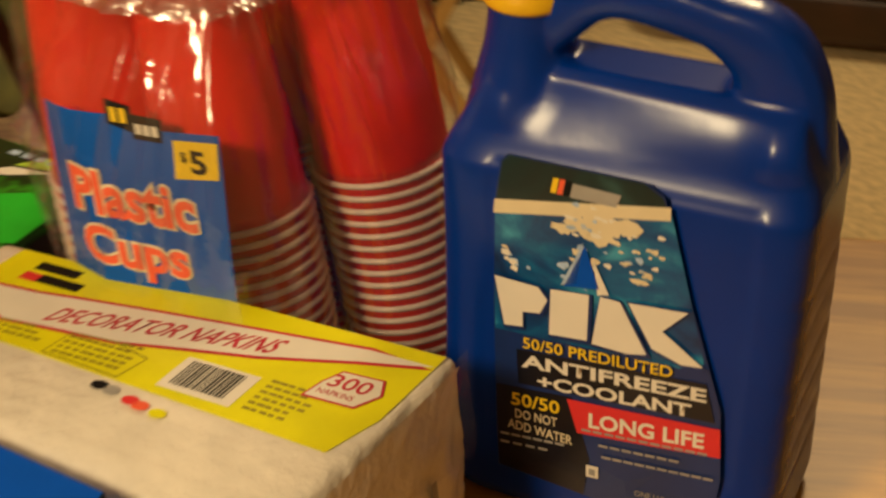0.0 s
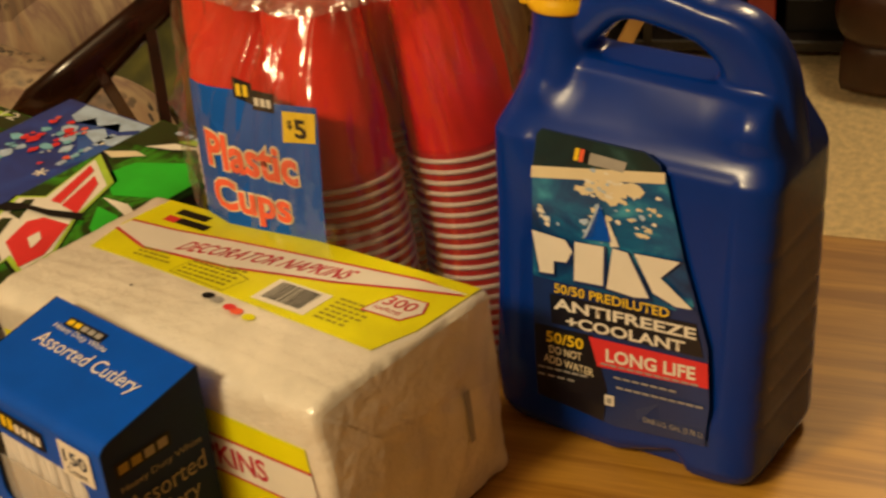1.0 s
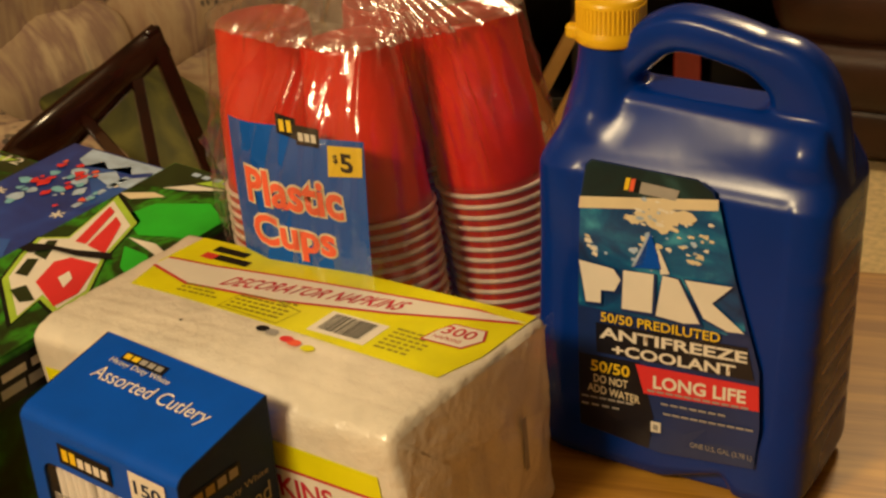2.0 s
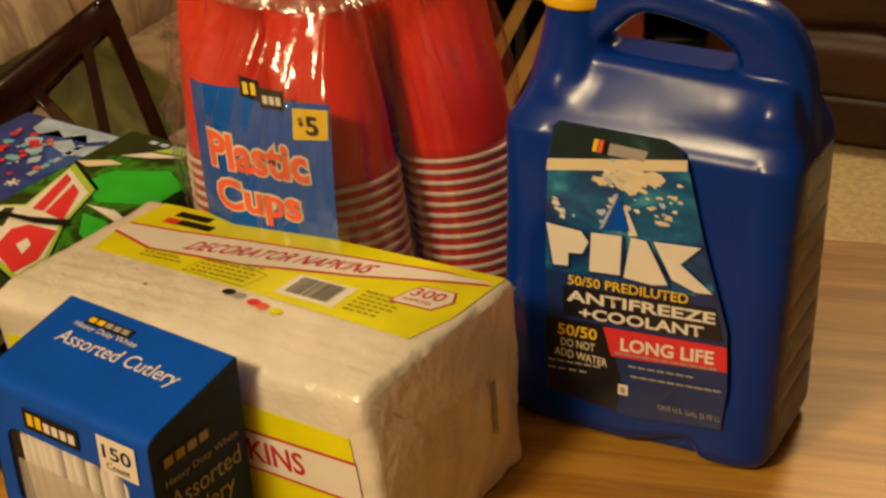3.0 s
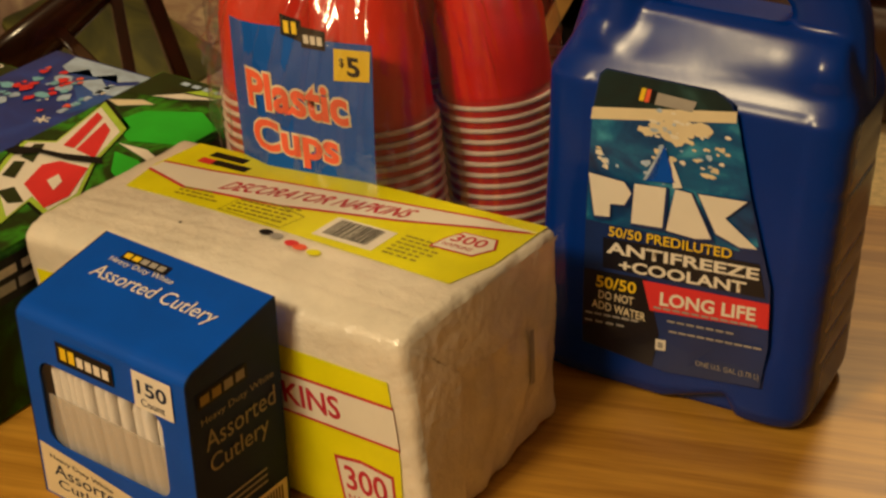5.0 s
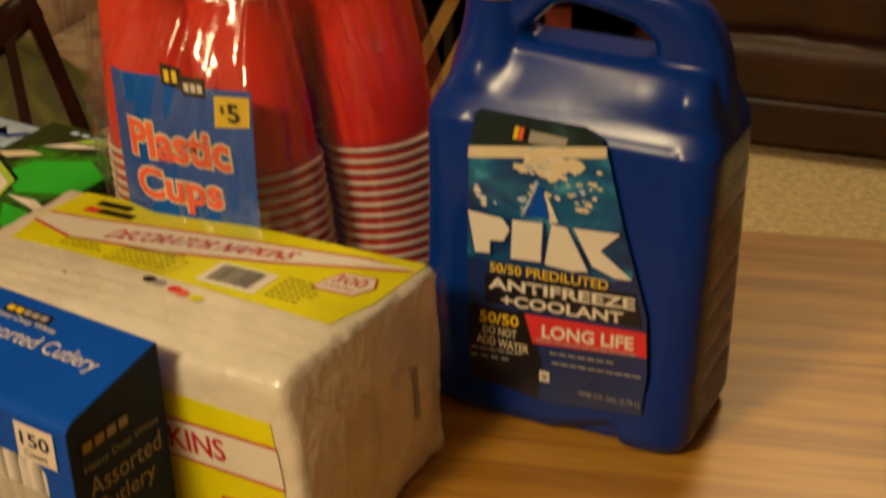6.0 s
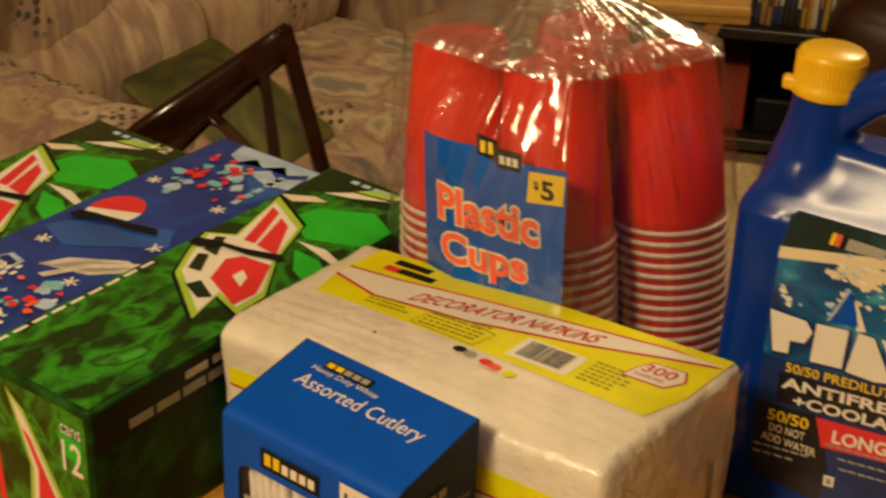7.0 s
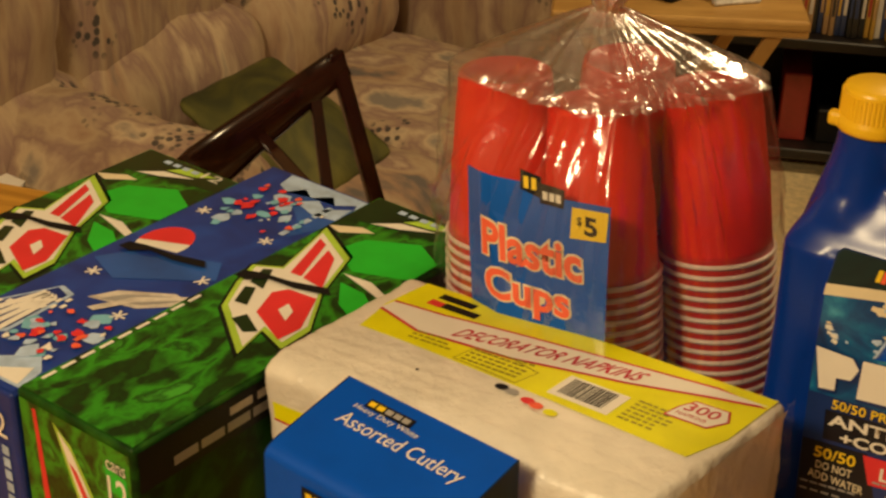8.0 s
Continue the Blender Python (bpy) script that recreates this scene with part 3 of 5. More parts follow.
bm = soft_box(NL, ND, NH, 0.007, (76, 34, 40), 0.0005, 30, 3.0, at=(NL / 2, ND / 2, 0))
for v in bm.verts:
    x, y, z = v.co
    end = max(0.0, (x - NL + 0.03) / 0.03) + max(0.0, (0.02 - x) / 0.02)
    crease = 0.0028 * end * noise.fractal(Vector((y * 45, z * 22, 7.0)), 0.6, 2.1, 4)
    ply = 0.0006 * math.sin(y * 900 + 2 * noise.noise(Vector((x * 8, z * 30, 2.0)))) * max(0.0, min(1, (z - NH + 0.004) / 0.004)) * (1 if y < 0.06 else 0)
    v.co = slump((x + crease) / NL, y / ND, (z + ply) / NH)
part("wrapper", bm, M_NAPWHITE, nap, smooth=True)
ntop = lambda u, v, lift: slump(u, v, 1.0) + Vector((0, 0, lift * 0.5 + 0.0006))
nfront = lambda u, w, lift: slump(u, 0, w) + Vector((0, -lift * 0.5 - 0.0008, 0))
nend = lambda v, w, lift: slump(1.0, v, w) + Vector((lift * 0.5 + 0.0016, 0, 0))
# the print on the top: u along, v back
decal("yellow_print", [(0.075, 0.47), (0.2, 0.46), (0.45, 0.43), (0.7, 0.41), (0.955, 0.40), (0.985, 0.6), (0.985, 0.965), (0.6, 0.97), (0.3, 0.97), (0.06, 0.965), (0.05, 0.7)], ntop, 0.0004, M_NAPYEL, nap)
STRIPE = [(0.055, 0.66), (0.2, 0.57), (0.45, 0.60), (0.7, 0.72), (0.86, 0.83), (0.985, 0.9), (0.86, 0.9), (0.7, 0.86), (0.45, 0.80), (0.2, 0.74), (0.06, 0.73)]
decal("stripe_edge", [(u, v + (0.016 if i > 5 else -0.016)) for i, (u, v) in enumerate(STRIPE)], ntop, 0.0008, M_PINKRED, nap)
decal("white_stripe", STRIPE, ntop, 0.0012, M_WHITE, nap)
lettering("DECORATOR NAPKINS", 0.275, 0.605, 0.435, 0.092, ntop, 0.0017, M_PINKRED, nap, slant=0.15, rise=0.32, bold=0.014)
for k, (u, w, m) in enumerate(((0.13, 0.1, M_BLACK), (0.125, 0.04, M_RED), (0.165, 0.1, M_BLACK))):
    decal("brand_bar", [(u, 0.87 - 0.07 * (k > 0)), (u + w, 0.865 - 0.07 * (k > 0)), (u + w, 0.915 - 0.07 * (k > 0)), (u, 0.92 - 0.07 * (k > 0))], ntop, 0.0010, m, nap)
decal("barcode_field", rect(0.595, 0.455, 0.745, 0.625), ntop, 0.0010, M_WHITE, nap)
rng = random.Random(9)
u = 0.612
while u < 0.725:
    w = rng.choice((0.002, 0.003, 0.005))
    decal("barcode_line", rect(u, 0.48, u + w, 0.61), ntop, 0.0014, M_BLACK, nap)
    u += w + rng.choice((0.002, 0.003))
BADGE = [(0.83, 0.60), (0.93, 0.61), (0.955, 0.70), (0.935, 0.775), (0.855, 0.765), (0.838, 0.69)]
mid = (0.892, 0.69)
decal("count_badge_edge", BADGE, ntop, 0.0013, M_PINKRED, nap)
decal("count_badge", [(mid[0] + (a - mid[0]) * 0.92, mid[1] + (b - mid[1]) * 0.9) for a, b in BADGE], ntop, 0.0017, M_WHITE, nap)
lettering("300", 0.852, 0.675, 0.076, 0.066, ntop, 0.0021, M_PINKRED, nap, rise=0.06, bold=0.01)
lettering("NAPKINS", 0.848, 0.633, 0.068, 0.026, ntop, 0.0021, M_PINKRED, nap, rise=0.06)
M_OLIVE = mat("olive_print", (0.3, 0.26, 0.02), 0.5)
rng = random.Random(3)
for u0, v0, w, rows in ((0.2, 0.5, 0.13, 4), (0.36, 0.47, 0.17, 5), (0.765, 0.47, 0.11, 6)):
    for k in range(rows):
        n = int(w / 0.017)
        for j in range(n - rng.randint(0, 2)):
            ww = 0.017 * rng.uniform(0.6, 0.92)
            a, b = u0 + 0.017 * j, v0 + 0.03 * k
            decal("print_bar", rect(a, b, a + ww, b + 0.013), ntop, 0.0010, M_OLIVE, nap)
BOX = [(0.345, 0.455), (0.52, 0.435), (0.535, 0.56), (0.44, 0.6), (0.355, 0.585)]
for a, b in zip(BOX, BOX[1:] + BOX[:1]):
    du, dv = (b[0] - a[0]), (b[1] - a[1])
    ln = math.hypot(du * 2.3, dv)
    decal("print_frame", [a, b, (b[0] - dv / ln * 0.002, b[1] + du * 2.3 / ln * 0.006), (a[0] - dv / ln * 0.002, a[1] + du * 2.3 / ln * 0.006)], ntop, 0.0010, M_OLIVE, nap)
for u, v, m in ((0.508, 0.385, M_BLACK), (0.537, 0.378, M_GREY), (0.585, 0.36, M_RED), (0.61, 0.35, M_ORANGE), (0.65, 0.34, M_NAPYEL)):
    decal("ink_dot", [(u + 0.017 * math.cos(0.45 * k), v + 0.022 * math.sin(0.45 * k)) for k in range(14)], ntop, 0.0009, m, nap)
decal("ink_dot", [(0.315 + 0.004 * math.cos(0.9 * k), 0.3 + 0.008 * math.sin(0.9 * k)) for k in range(7)], ntop, 0.0009, M_BLACK, nap)
# the print on the front: u along, w up
decal("yellow_print", [(0.03, 0.03), (0.94, 0.03), (0.955, 0.4), (0.955, 0.8), (0.6, 0.83), (0.3, 0.83), (0.03, 0.8)], nfront, 0.0004, M_NAPYEL, nap)
FS = [(0.03, 0.5), (0.45, 0.5), (0.958, 0.47), (0.958, 0.66), (0.45, 0.68), (0.03, 0.68)]
decal("stripe_edge", [(a, b + (0.014 if i > 2 else -0.014)) for i, (a, b) in enumerate(FS)], nfront, 0.0008, M_PINKRED, nap)
decal("white_stripe", FS, nfront, 0.0012, M_WHITE, nap)
lettering("NAPKINS", 0.56, 0.52, 0.27, 0.115, nfront, 0.0017, M_PINKRED, nap, bold=0.02)
decal("count_badge_edge", [(0.8, 0.08), (0.93, 0.06), (0.935, 0.32), (0.86, 0.345), (0.795, 0.33)], nfront, 0.0008, M_PINKRED, nap)
decal("count_badge", [(0.806, 0.095), (0.924, 0.077), (0.929, 0.305), (0.86, 0.33), (0.802, 0.315)], nfront, 0.0012, M_WHITE, nap)
lettering("300", 0.815, 0.17, 0.1, 0.125, nfront, 0.0017, M_PINKRED, nap, bold=0.015)
lettering("NAPKINS", 0.815, 0.105, 0.1, 0.04, nfront, 0.0017, M_PINKRED, nap)
decal("ink_mark", rect(0.735, 0.34, 0.765, 0.62), nend, 0.0012, M_GREY, nap)
for fold, k in (([(0.03, 0.97), (0.97, 0.975), (0.76, 0.7), (0.52, 0.66), (0.24, 0.73)], 0), ([(0.02, 0.96), (0.27, 0.69), (0.22, 0.35), (0.24, 0.04), (0.02, 0.02)], 1)):
    decal("end_fold", fold, nend, 0.0006 + 0.0012 * k, M_NAPWHITE, nap, "folded film end")
# the gathered film at the end: crumpled flap standing off the corner
bm = bmesh.new()
grid = [[bm.verts.new(slump(1.0, -0.02 + 1.04 * i / 14, 1.015 - (0.18 + 0.3 * i / 14) * j / 6) + Vector((0.003 + 0.004 * noise.noise(Vector((i * 0.7, j * 0.5, 1.0))), 0, 0))) for j in range(7)] for i in range(15)]
for i in range(14):
    for j in range(6):
        bm.faces.new((grid[i][j], grid[i + 1][j], grid[i + 1][j + 1], grid[i][j + 1]))
part("film_flap", bm, M_WRAP, nap, "clear crumpled plastic film", True)
# ---- cutlery carton ----
cut = thing("cutlery_box", pose(0.206, 0.041, 0.75, 0, 0, -2.0), "blue card box of white plastic cutlery with window", "box")
BW, BD, BH = 0.148, 0.083, 0.164
FOLD = 0.142
arc = [(0.016 * (1 - math.cos(radians(a))), FOLD + 0.009 * math.sin(radians(a))) for a in range(0, 81, 10)]
prof = [(0.0, 0.0)] + arc + [(BD, BH), (BD, 0.0)]
T = 0.0012
# shell of the carton without its front
bm = bmesh.new()
run = arc + [(BD, BH)]
vs = [(bm.verts.new((T, y, z)), bm.verts.new((BW - T, y, z))) for y, z in run]
for a, b in zip(vs, vs[1:]):
    bm.faces.new((a[0], a[1], b[1], b[0]))
part("lid", bm, M_CUTBLUE, cut, smooth=True)
# side panels: blue card coloured near black, for the shade on them
for name, x, m in (("side_panel", 0.0, M_NAVY_SHADE), ("side_panel", BW - T, M_NAVY_SHADE)):
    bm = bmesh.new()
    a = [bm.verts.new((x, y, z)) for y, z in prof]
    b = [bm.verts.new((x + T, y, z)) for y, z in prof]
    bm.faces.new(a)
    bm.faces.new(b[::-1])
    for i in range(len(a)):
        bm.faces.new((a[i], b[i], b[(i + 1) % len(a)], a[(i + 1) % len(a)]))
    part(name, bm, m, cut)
part("back_panel", rbox(BW - 2 * T, T, BH - 0.003, 0, at=(BW / 2, BD - T, 0.002)), M_CUTBLUE, cut)
WX0, WX1, WZ0, WZ1 = 0.014, 0.124, 0.047, 0.113
for x0, x1, z0, z1 in ((T, WX0, 0.0, FOLD), (WX1, BW - T, 0.0, FOLD), (WX0, WX1, 0.0, WZ0), (WX0, WX1, WZ1, FOLD)):
    part("front_panel", rbox(x1 - x0, T, z1 - z0, 0, at=((x0 + x1) / 2, T / 2, z0)), M_CUTBLUE, cut)
# rounded corners of the window
for cx, cz, a0 in ((WX0, WZ0, 180), (WX1, WZ0, 270), (WX1, WZ1, 0), (WX0, WZ1, 90)):
    rr = 0.011
    sx, sz = (1 if cx == WX0 else -1), (1 if cz == WZ0 else -1)
    bm = bmesh.new()
    edge = [(cx, cz)] + [(cx + sx * rr + rr * math.cos(radians(a0 + 15 * k)), cz + sz * rr + rr * math.sin(radians(a0 + 15 * k))) for k in range(7)]
    fa = [bm.verts.new((x, 0.0, z)) for x, z in edge]
    fb = [bm.verts.new((x, T, z)) for x, z in edge]
    bm.faces.new(fa)
    bm.faces.new(fb[::-1])
    for i in range(len(fa)):
        bm.faces.new((fa[i], fb[i], fb[(i + 1) % len(fa)], fa[(i + 1) % len(fa)]))
    bmesh.ops.recalc_face_normals(bm, faces=bm.faces[:])
    part("window_corner", bm, M_CUTBLUE, cut)
fr = plane_map((0, 0, 0), (1, 0, 0), (0, 0, 1))
decal("cream_print", [(0.003, 0.002), (BW - 0.003, 0.002), (BW - 0.003, 0.022), (0.1, 0.032), (0.05, 0.039), (0.003, 0.044)], fr, 0.0005, M_CREAM, cut)
lettering("Heavy Duty White", 0.012, 0.0325, 0.058, 0.005, fr, 0.0009, M_NAVY_SHADE, cut, rise=-0.09)
lettering("Assorted", 0.014, 0.0205, 0.066, 0.0095, fr, 0.0009, M_NAVY_SHADE, cut, rise=-0.02)
lettering("Cutlery", 0.016, 0.008, 0.052, 0.0095, fr, 0.0009, M_NAVY_SHADE, cut)
for x in (0.088, 0.112):
    decal("pictured_tray", rect(x, 0.006, x + 0.018, 0.024), fr, 0.0009, M_GREY, cut)
    decal("pictured_tray", rect(x + 0.001, 0.007, x + 0.017, 0.023), fr, 0.0012, M_WHITE, cut)
decal("brand_badge", rect(0.036, 0.1195, 0.086, 0.1355), fr, 0.0012, M_BLACK, cut)
for k, m in enumerate((M_YELLOW, M_YELLOW, M_WHITE, M_WHITE, M_WHITE, M_WHITE)):
    decal("brand_bar", rect(0.040 + 0.0075 * k, 0.123, 0.0455 + 0.0075 * k, 0.1325 - (0.002 if k > 1 else 0)), fr, 0.0016, m, cut)
decal("count_tag", rect(0.104, 0.1135, 0.1365, 0.1405), fr, 0.0012, M_WHITE, cut)
lettering("150", 0.108, 0.1245, 0.0245, 0.0105, fr, 0.0016, M_NAVY_SHADE, cut, bold=0.015)
lettering("Count", 0.11, 0.1165, 0.02, 0.0055, fr, 0.0016, M_NAVY_SHADE, cut)
rake = math.atan2(BH - arc[-1][1], BD - arc[-1][0])
tp = plane_map((0, arc[-1][0], arc[-1][1]), (1, 0, 0), (0, math.cos(rake), math.sin(rake)))
lettering("Assorted Cutlery", 0.022, 0.028, 0.106, 0.0155, tp, 0.0008, M_WHITE, cut, slant=0.1)
lettering("Heavy Duty White", 0.024, 0.047, 0.056, 0.006, tp, 0.0008, M_WHITE, cut, slant=0.1)
decal("brand_badge", rect(0.03, 0.053, 0.07, 0.0615), tp, 0.0008, M_BLACK, cut)
for k, m in enumerate((M_YELLOW, M_YELLOW, M_GREY, M_GREY, M_GREY)):
    decal("brand_bar", rect(0.032 + 0.0074 * k, 0.055, 0.0376 + 0.0074 * k, 0.0595), tp, 0.0012, m, cut)
sr = plane_map((BW, 0, 0), (0, 1, 0), (0, 0, 1))
decal("brand_badge", rect(0.008, 0.1215, 0.052, 0.1325), sr, 0.0006, M_BLACK, cut)
# same yellow and pale print as the front, darkened as if in shade
for k, m in enumerate((M_YELLOW_SHADED, M_YELLOW_SHADED, M_CREAM_SHADED, M_CREAM_SHADED)):
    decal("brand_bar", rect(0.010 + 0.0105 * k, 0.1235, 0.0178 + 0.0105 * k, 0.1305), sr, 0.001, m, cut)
lettering("Heavy Duty White", 0.009, 0.108, 0.066, 0.0065, sr, 0.001, M_CREAM_SHADED, cut)
lettering("Assorted", 0.011, 0.089, 0.064, 0.0145, sr, 0.001, M_CREAM_SHADED, cut)
lettering("Cutlery", 0.013, 0.067, 0.054, 0.0175, sr, 0.001, M_CREAM_SHADED, cut)
for k in range(3):
    decal("print_bar", rect(0.014, 0.044 - 0.005 * k, 0.062, 0.0455 - 0.005 * k), sr, 0.001, M_GREY, cut)
decal("barcode_field", rect(0.04, 0.004, 0.08, 0.026), sr, 0.0008, M_CREAM, cut)
for k in range(12):
    decal("barcode_line", rect(0.043 + 0.0028 * k, 0.006, 0.0442 + 0.0028 * k, 0.023), sr, 0.0012, M_BLACK, cut)
decal("window_film", rect(WX0 - 0.003, WZ0 - 0.003, WX1 + 0.003, WZ1 + 0.003), fr, -0.0019, M_WRAP, cut, "clear plastic window")
# bundled utensils: rounded handle ends leaning in a row above a banded sleeve
bm = tube([(0, 0, 0.0), (0, 0, 0.03), (0, 0, 0.08), (0, 0.001, 0.098), (0, 0.003, 0.103), (0, 0.006, 0.1045)], 0.0031, 0.006, 12)
first = part("plastic_utensil", bm, M_UTENSIL, smooth=True)
tagged(first, "white plastic utensil bundled inside a blue box", "utensil", "utensils in the box")
SPOTS = [(0.03 + 0.0072 * k, 0.012 + 0.0016 * (k % 3), 0.003 - 0.0004 * k, -7 - (k * 37 % 5) * 0.5) for k in range(15)]
first.matrix_basis = cut.matrix_basis @ pose(*SPOTS[0][:3], 0, SPOTS[0][3], 0)
for x, y, z, lean in SPOTS[1:]:
    copy_thing(first, cut.matrix_basis @ pose(x, y, z, 0, lean, 0))
sleeve = part("utensil_sleeve", rbox(0.118, 0.0012, 0.08, 0.0004, 1, at=(0.074, 0.0045, 0.004)), M_SLEEVE)
tagged(sleeve, "milky plastic sleeve round white utensils", "sleeve")
sleeve.matrix_basis = cut.matrix_basis.copy()

# ---- red cups in a clear bag ----
CUP_H, PITCH = 0.138, 0.0091
outer = [(0.0, CUP_H - 0.003), (0.03, CUP_H - 0.003), (0.032, CUP_H - 0.0005), (0.0345, CUP_H), (0.036, CUP_H - 0.001), (0.037, CUP_H - 0.005), (0.0375, CUP_H - 0.018), (0.0382, CUP_H - 0.02), (0.0412, 0.07), (0.0422, 0.068), (0.0445, 0.012), (0.0455, 0.004)]
inner = [(0.0445, 0.004), (0.0435, 0.012), (0.0362, CUP_H - 0.012), (0.0, CUP_H - 0.004)]


def cup(m):
    bm = lathe(outer + inner, 56)
    for v in bm.verts:
        a = math.atan2(v.co.y, v.co.x)
        if 0.02 < v.co.z < CUP_H - 0.022:
            g = 1 + 0.012 * math.cos(14 * a)
            v.co.x, v.co.y = v.co.x * g, v.co.y * g
    c = part("plastic_cup", bm, M_CUPRED, smooth=True)
    tagged(c, "red plastic party cup upside down in a stack", "cup", "stacked red cups")
    rim = lathe([(0.0455, 0.0042), (0.0473, 0.0044), (0.0482, 0.003), (0.0481, 0.0016), (0.047, 0.0004), (0.0452, 0.0008), (0.0447, 0.003), (0.0455, 0.0042)], 40)
    part("rim", rim, M_CUPRIM, c, "white rolled rim", True)
    c.matrix_basis = m
    return c


STACKS = [((0.285, 0.352, 0.7505), (0.24, 0.37), 19), ((0.337, 0.447, 0.7505), (0.29, 0.457), 19), ((0.176, 0.36, 0.7505), (0.158, 0.368), 19), ((0.228, 0.457, 0.7505), (0.219, 0.45), 19)]
first = None
for (x, y, z), (tx, ty), count in STACKS:
    top = Vector((tx, ty, z + PITCH * count + CUP_H))
    axis = (top - Vector((x, y, z))).normalized()
    turn = axis.to_track_quat("Z", "Y").to_matrix().to_4x4()
    for k in range(count):
        m = Matrix.Translation(Vector((x, y, z)) + axis * PITCH * k) @ turn @ pose(0, 0, 0.0012, 0, 0, 13 * k)
        if first is None:
            first = cup(m)
        else:
            copy_thing(first, m)


def cd(x, z, lift):
    """The card's sheet: it leans back on the front stack and curls at one edge."""
    bend = 0.008 * max(0.0, (0.245 - x) / 0.035) ** 2
    dx, dz = x - 0.27, z - 0.95
    return Vector((0.872 * dx - 0.241 * dz + 0.2468, 0.165 * dx + 0.223 * dz + 0.2885 + bend - lift, 0.9495 - 0.018 * dx + 0.815 * dz))


H0 = PITCH * 18 + CUP_H


# the bag: drawn tight round the stacks, gathered above them
def bag_ring(level):
    """Convex outline round the stacks' circles at a share of their height, by angle."""
    c = Vector((0.25, 0.405))
    pts = []
    for (x, y, z), (tx, ty), n in STACKS:
        r = 0.0515 if level < 0.6 else 0.0515 - 0.011 * (level - 0.6) / 0.4
        o = Vector((x + (tx - x) * level, y + (ty - y) * level))
        pts += [o + r * Vector((math.cos(a), math.sin(a))) for a in [i * math.pi / 18 for i in range(36)]]
    held = max(0.0, 1 - abs((level - 0.6) / 0.42) ** 3)
    if held > 0:
        pts += [c + (Vector(cd(x, 0.7512 + H0 * level, 0.004)[:2]) - c) * (0.7 + 0.3 * held) for x in (0.2, 0.34)]
    out = []
    for i in range(192):
        d = Vector((math.cos(2 * math.pi * i / 192), math.sin(2 * math.pi * i / 192)))
        # reach of the hull along d: smallest support over nearby normals
        best = min(max((p - c).dot(nv) for p in pts) / max(0.15, d.dot(nv)) for nv in [Vector((math.cos(2 * math.pi * (i + j) / 192), math.sin(2 * math.pi * (i + j) / 192))) for j in range(-40, 41, 4)])
        out.append((d, best))
    return c, out


rng = random.Random(31)
CREASES = [(rng.uniform(0, 6.283), rng.uniform(-2.2, 2.2), rng.uniform(0.03, 0.055), rng.uniform(0.002, 0.005), rng.uniform(0.4, 1.0)) for _ in range(34)]


def ridge_at(a, lv):
    """Sharp upright creases of the film that come and go with height."""
    out = 0.0
    for a0, lean, w, amp, mid in CREASES:
        d = (a - a0 - lean * lv + math.pi) % (2 * math.pi) - math.pi
        out += amp * math.exp(-((d / w) ** 2)) * math.exp(-(((lv - mid) / 0.3) ** 2))
    return out


bag = thing("plastic_bag", pose(0, 0, 0), "clear glossy plastic bag gathered above red cups", "bag")
bm = bmesh.new()
rings = []
levels = [k / 26 for k in range(27)]
for lv in levels:
    c, ring = bag_ring(lv)
    z = 0.7512 + H0 * lv + 0.002
    rr = []
    for i, (d, r) in enumerate(ring):
        wv = 0.005 * noise.fractal(Vector((d.x * 9 + lv, d.y * 9, lv * 1.6)), 0.8, 2.0, 3) * (0.35 + lv) + ridge_at(2 * math.pi * i / 192, lv)
        rr.append(bm.verts.new((c.x + d.x * (r + wv + 0.002), c.y + d.y * (r + wv + 0.002), z)))
    rings.append(rr)
last = [(d, r) for d, r in ring]
for k in range(1, 19):
    s = k / 18
    rr = []
    top = Vector((0.225, 0.402))
    for i, (d, r) in enumerate(last):
        a = 2 * math.pi * i / 192
        fold = 1 + (0.10 + 0.12 * s) * (0.5 * math.sin(9 * a + 1.3) + 0.3 * math.sin(17 * a + 4 * s) + 0.2 * math.sin(31 * a)) * s
        rad = 0.01 + (r - 0.008) * (1 - s) ** 0.95
        o = c.lerp(top, s)
        rr.append(bm.verts.new((o.x + d.x * rad * fold, o.y + d.y * rad * fold, 0.7532 + H0 + 0.003 + 0.052 * s)))
    rings.append(rr)
for k in range(1, 9):
    s = k / 8
    rr = []
    for i in range(192):
        a = 2 * math.pi * i / 192
        rad = 0.01 + 0.05 * s ** 1.3 * (1 + 0.45 * math.sin(7 * a + 2 * s) + 0.2 * math.sin(15 * a))
        rr.append(bm.verts.new((0.225 + 0.01 * s + rad * math.cos(a), 0.402 + rad * math.sin(a), 0.7532 + H0 + 0.055 + 0.07 * s)))
    rings.append(rr)
for a, b in zip(rings[:27], rings[1:27]):
    for k in range(192):
        bm.faces.new((a[k], a[(k + 1) % 192], b[(k + 1) % 192], b[k]))
tb = bmesh.new()
neck = [[tb.verts.new(v.co) for v in rr] for rr in rings[26:]]
for a, b in zip(neck, neck[1:]):
    for k in range(192):
        tb.faces.new((a[k], a[(k + 1) % 192], b[(k + 1) % 192], b[k]))
for rr in rings[27:]:
    for v in rr:
        bm.verts.remove(v)
part("film", bm, M_BAG, bag, smooth=True)
part("gathered_top", tb, M_BAGTOP, bag, "bunched clear film", True)
# the printed card inside the bag
card = thing("header_card", pose(0, 0, 0), "blue printed product card in front of red cups", "card")


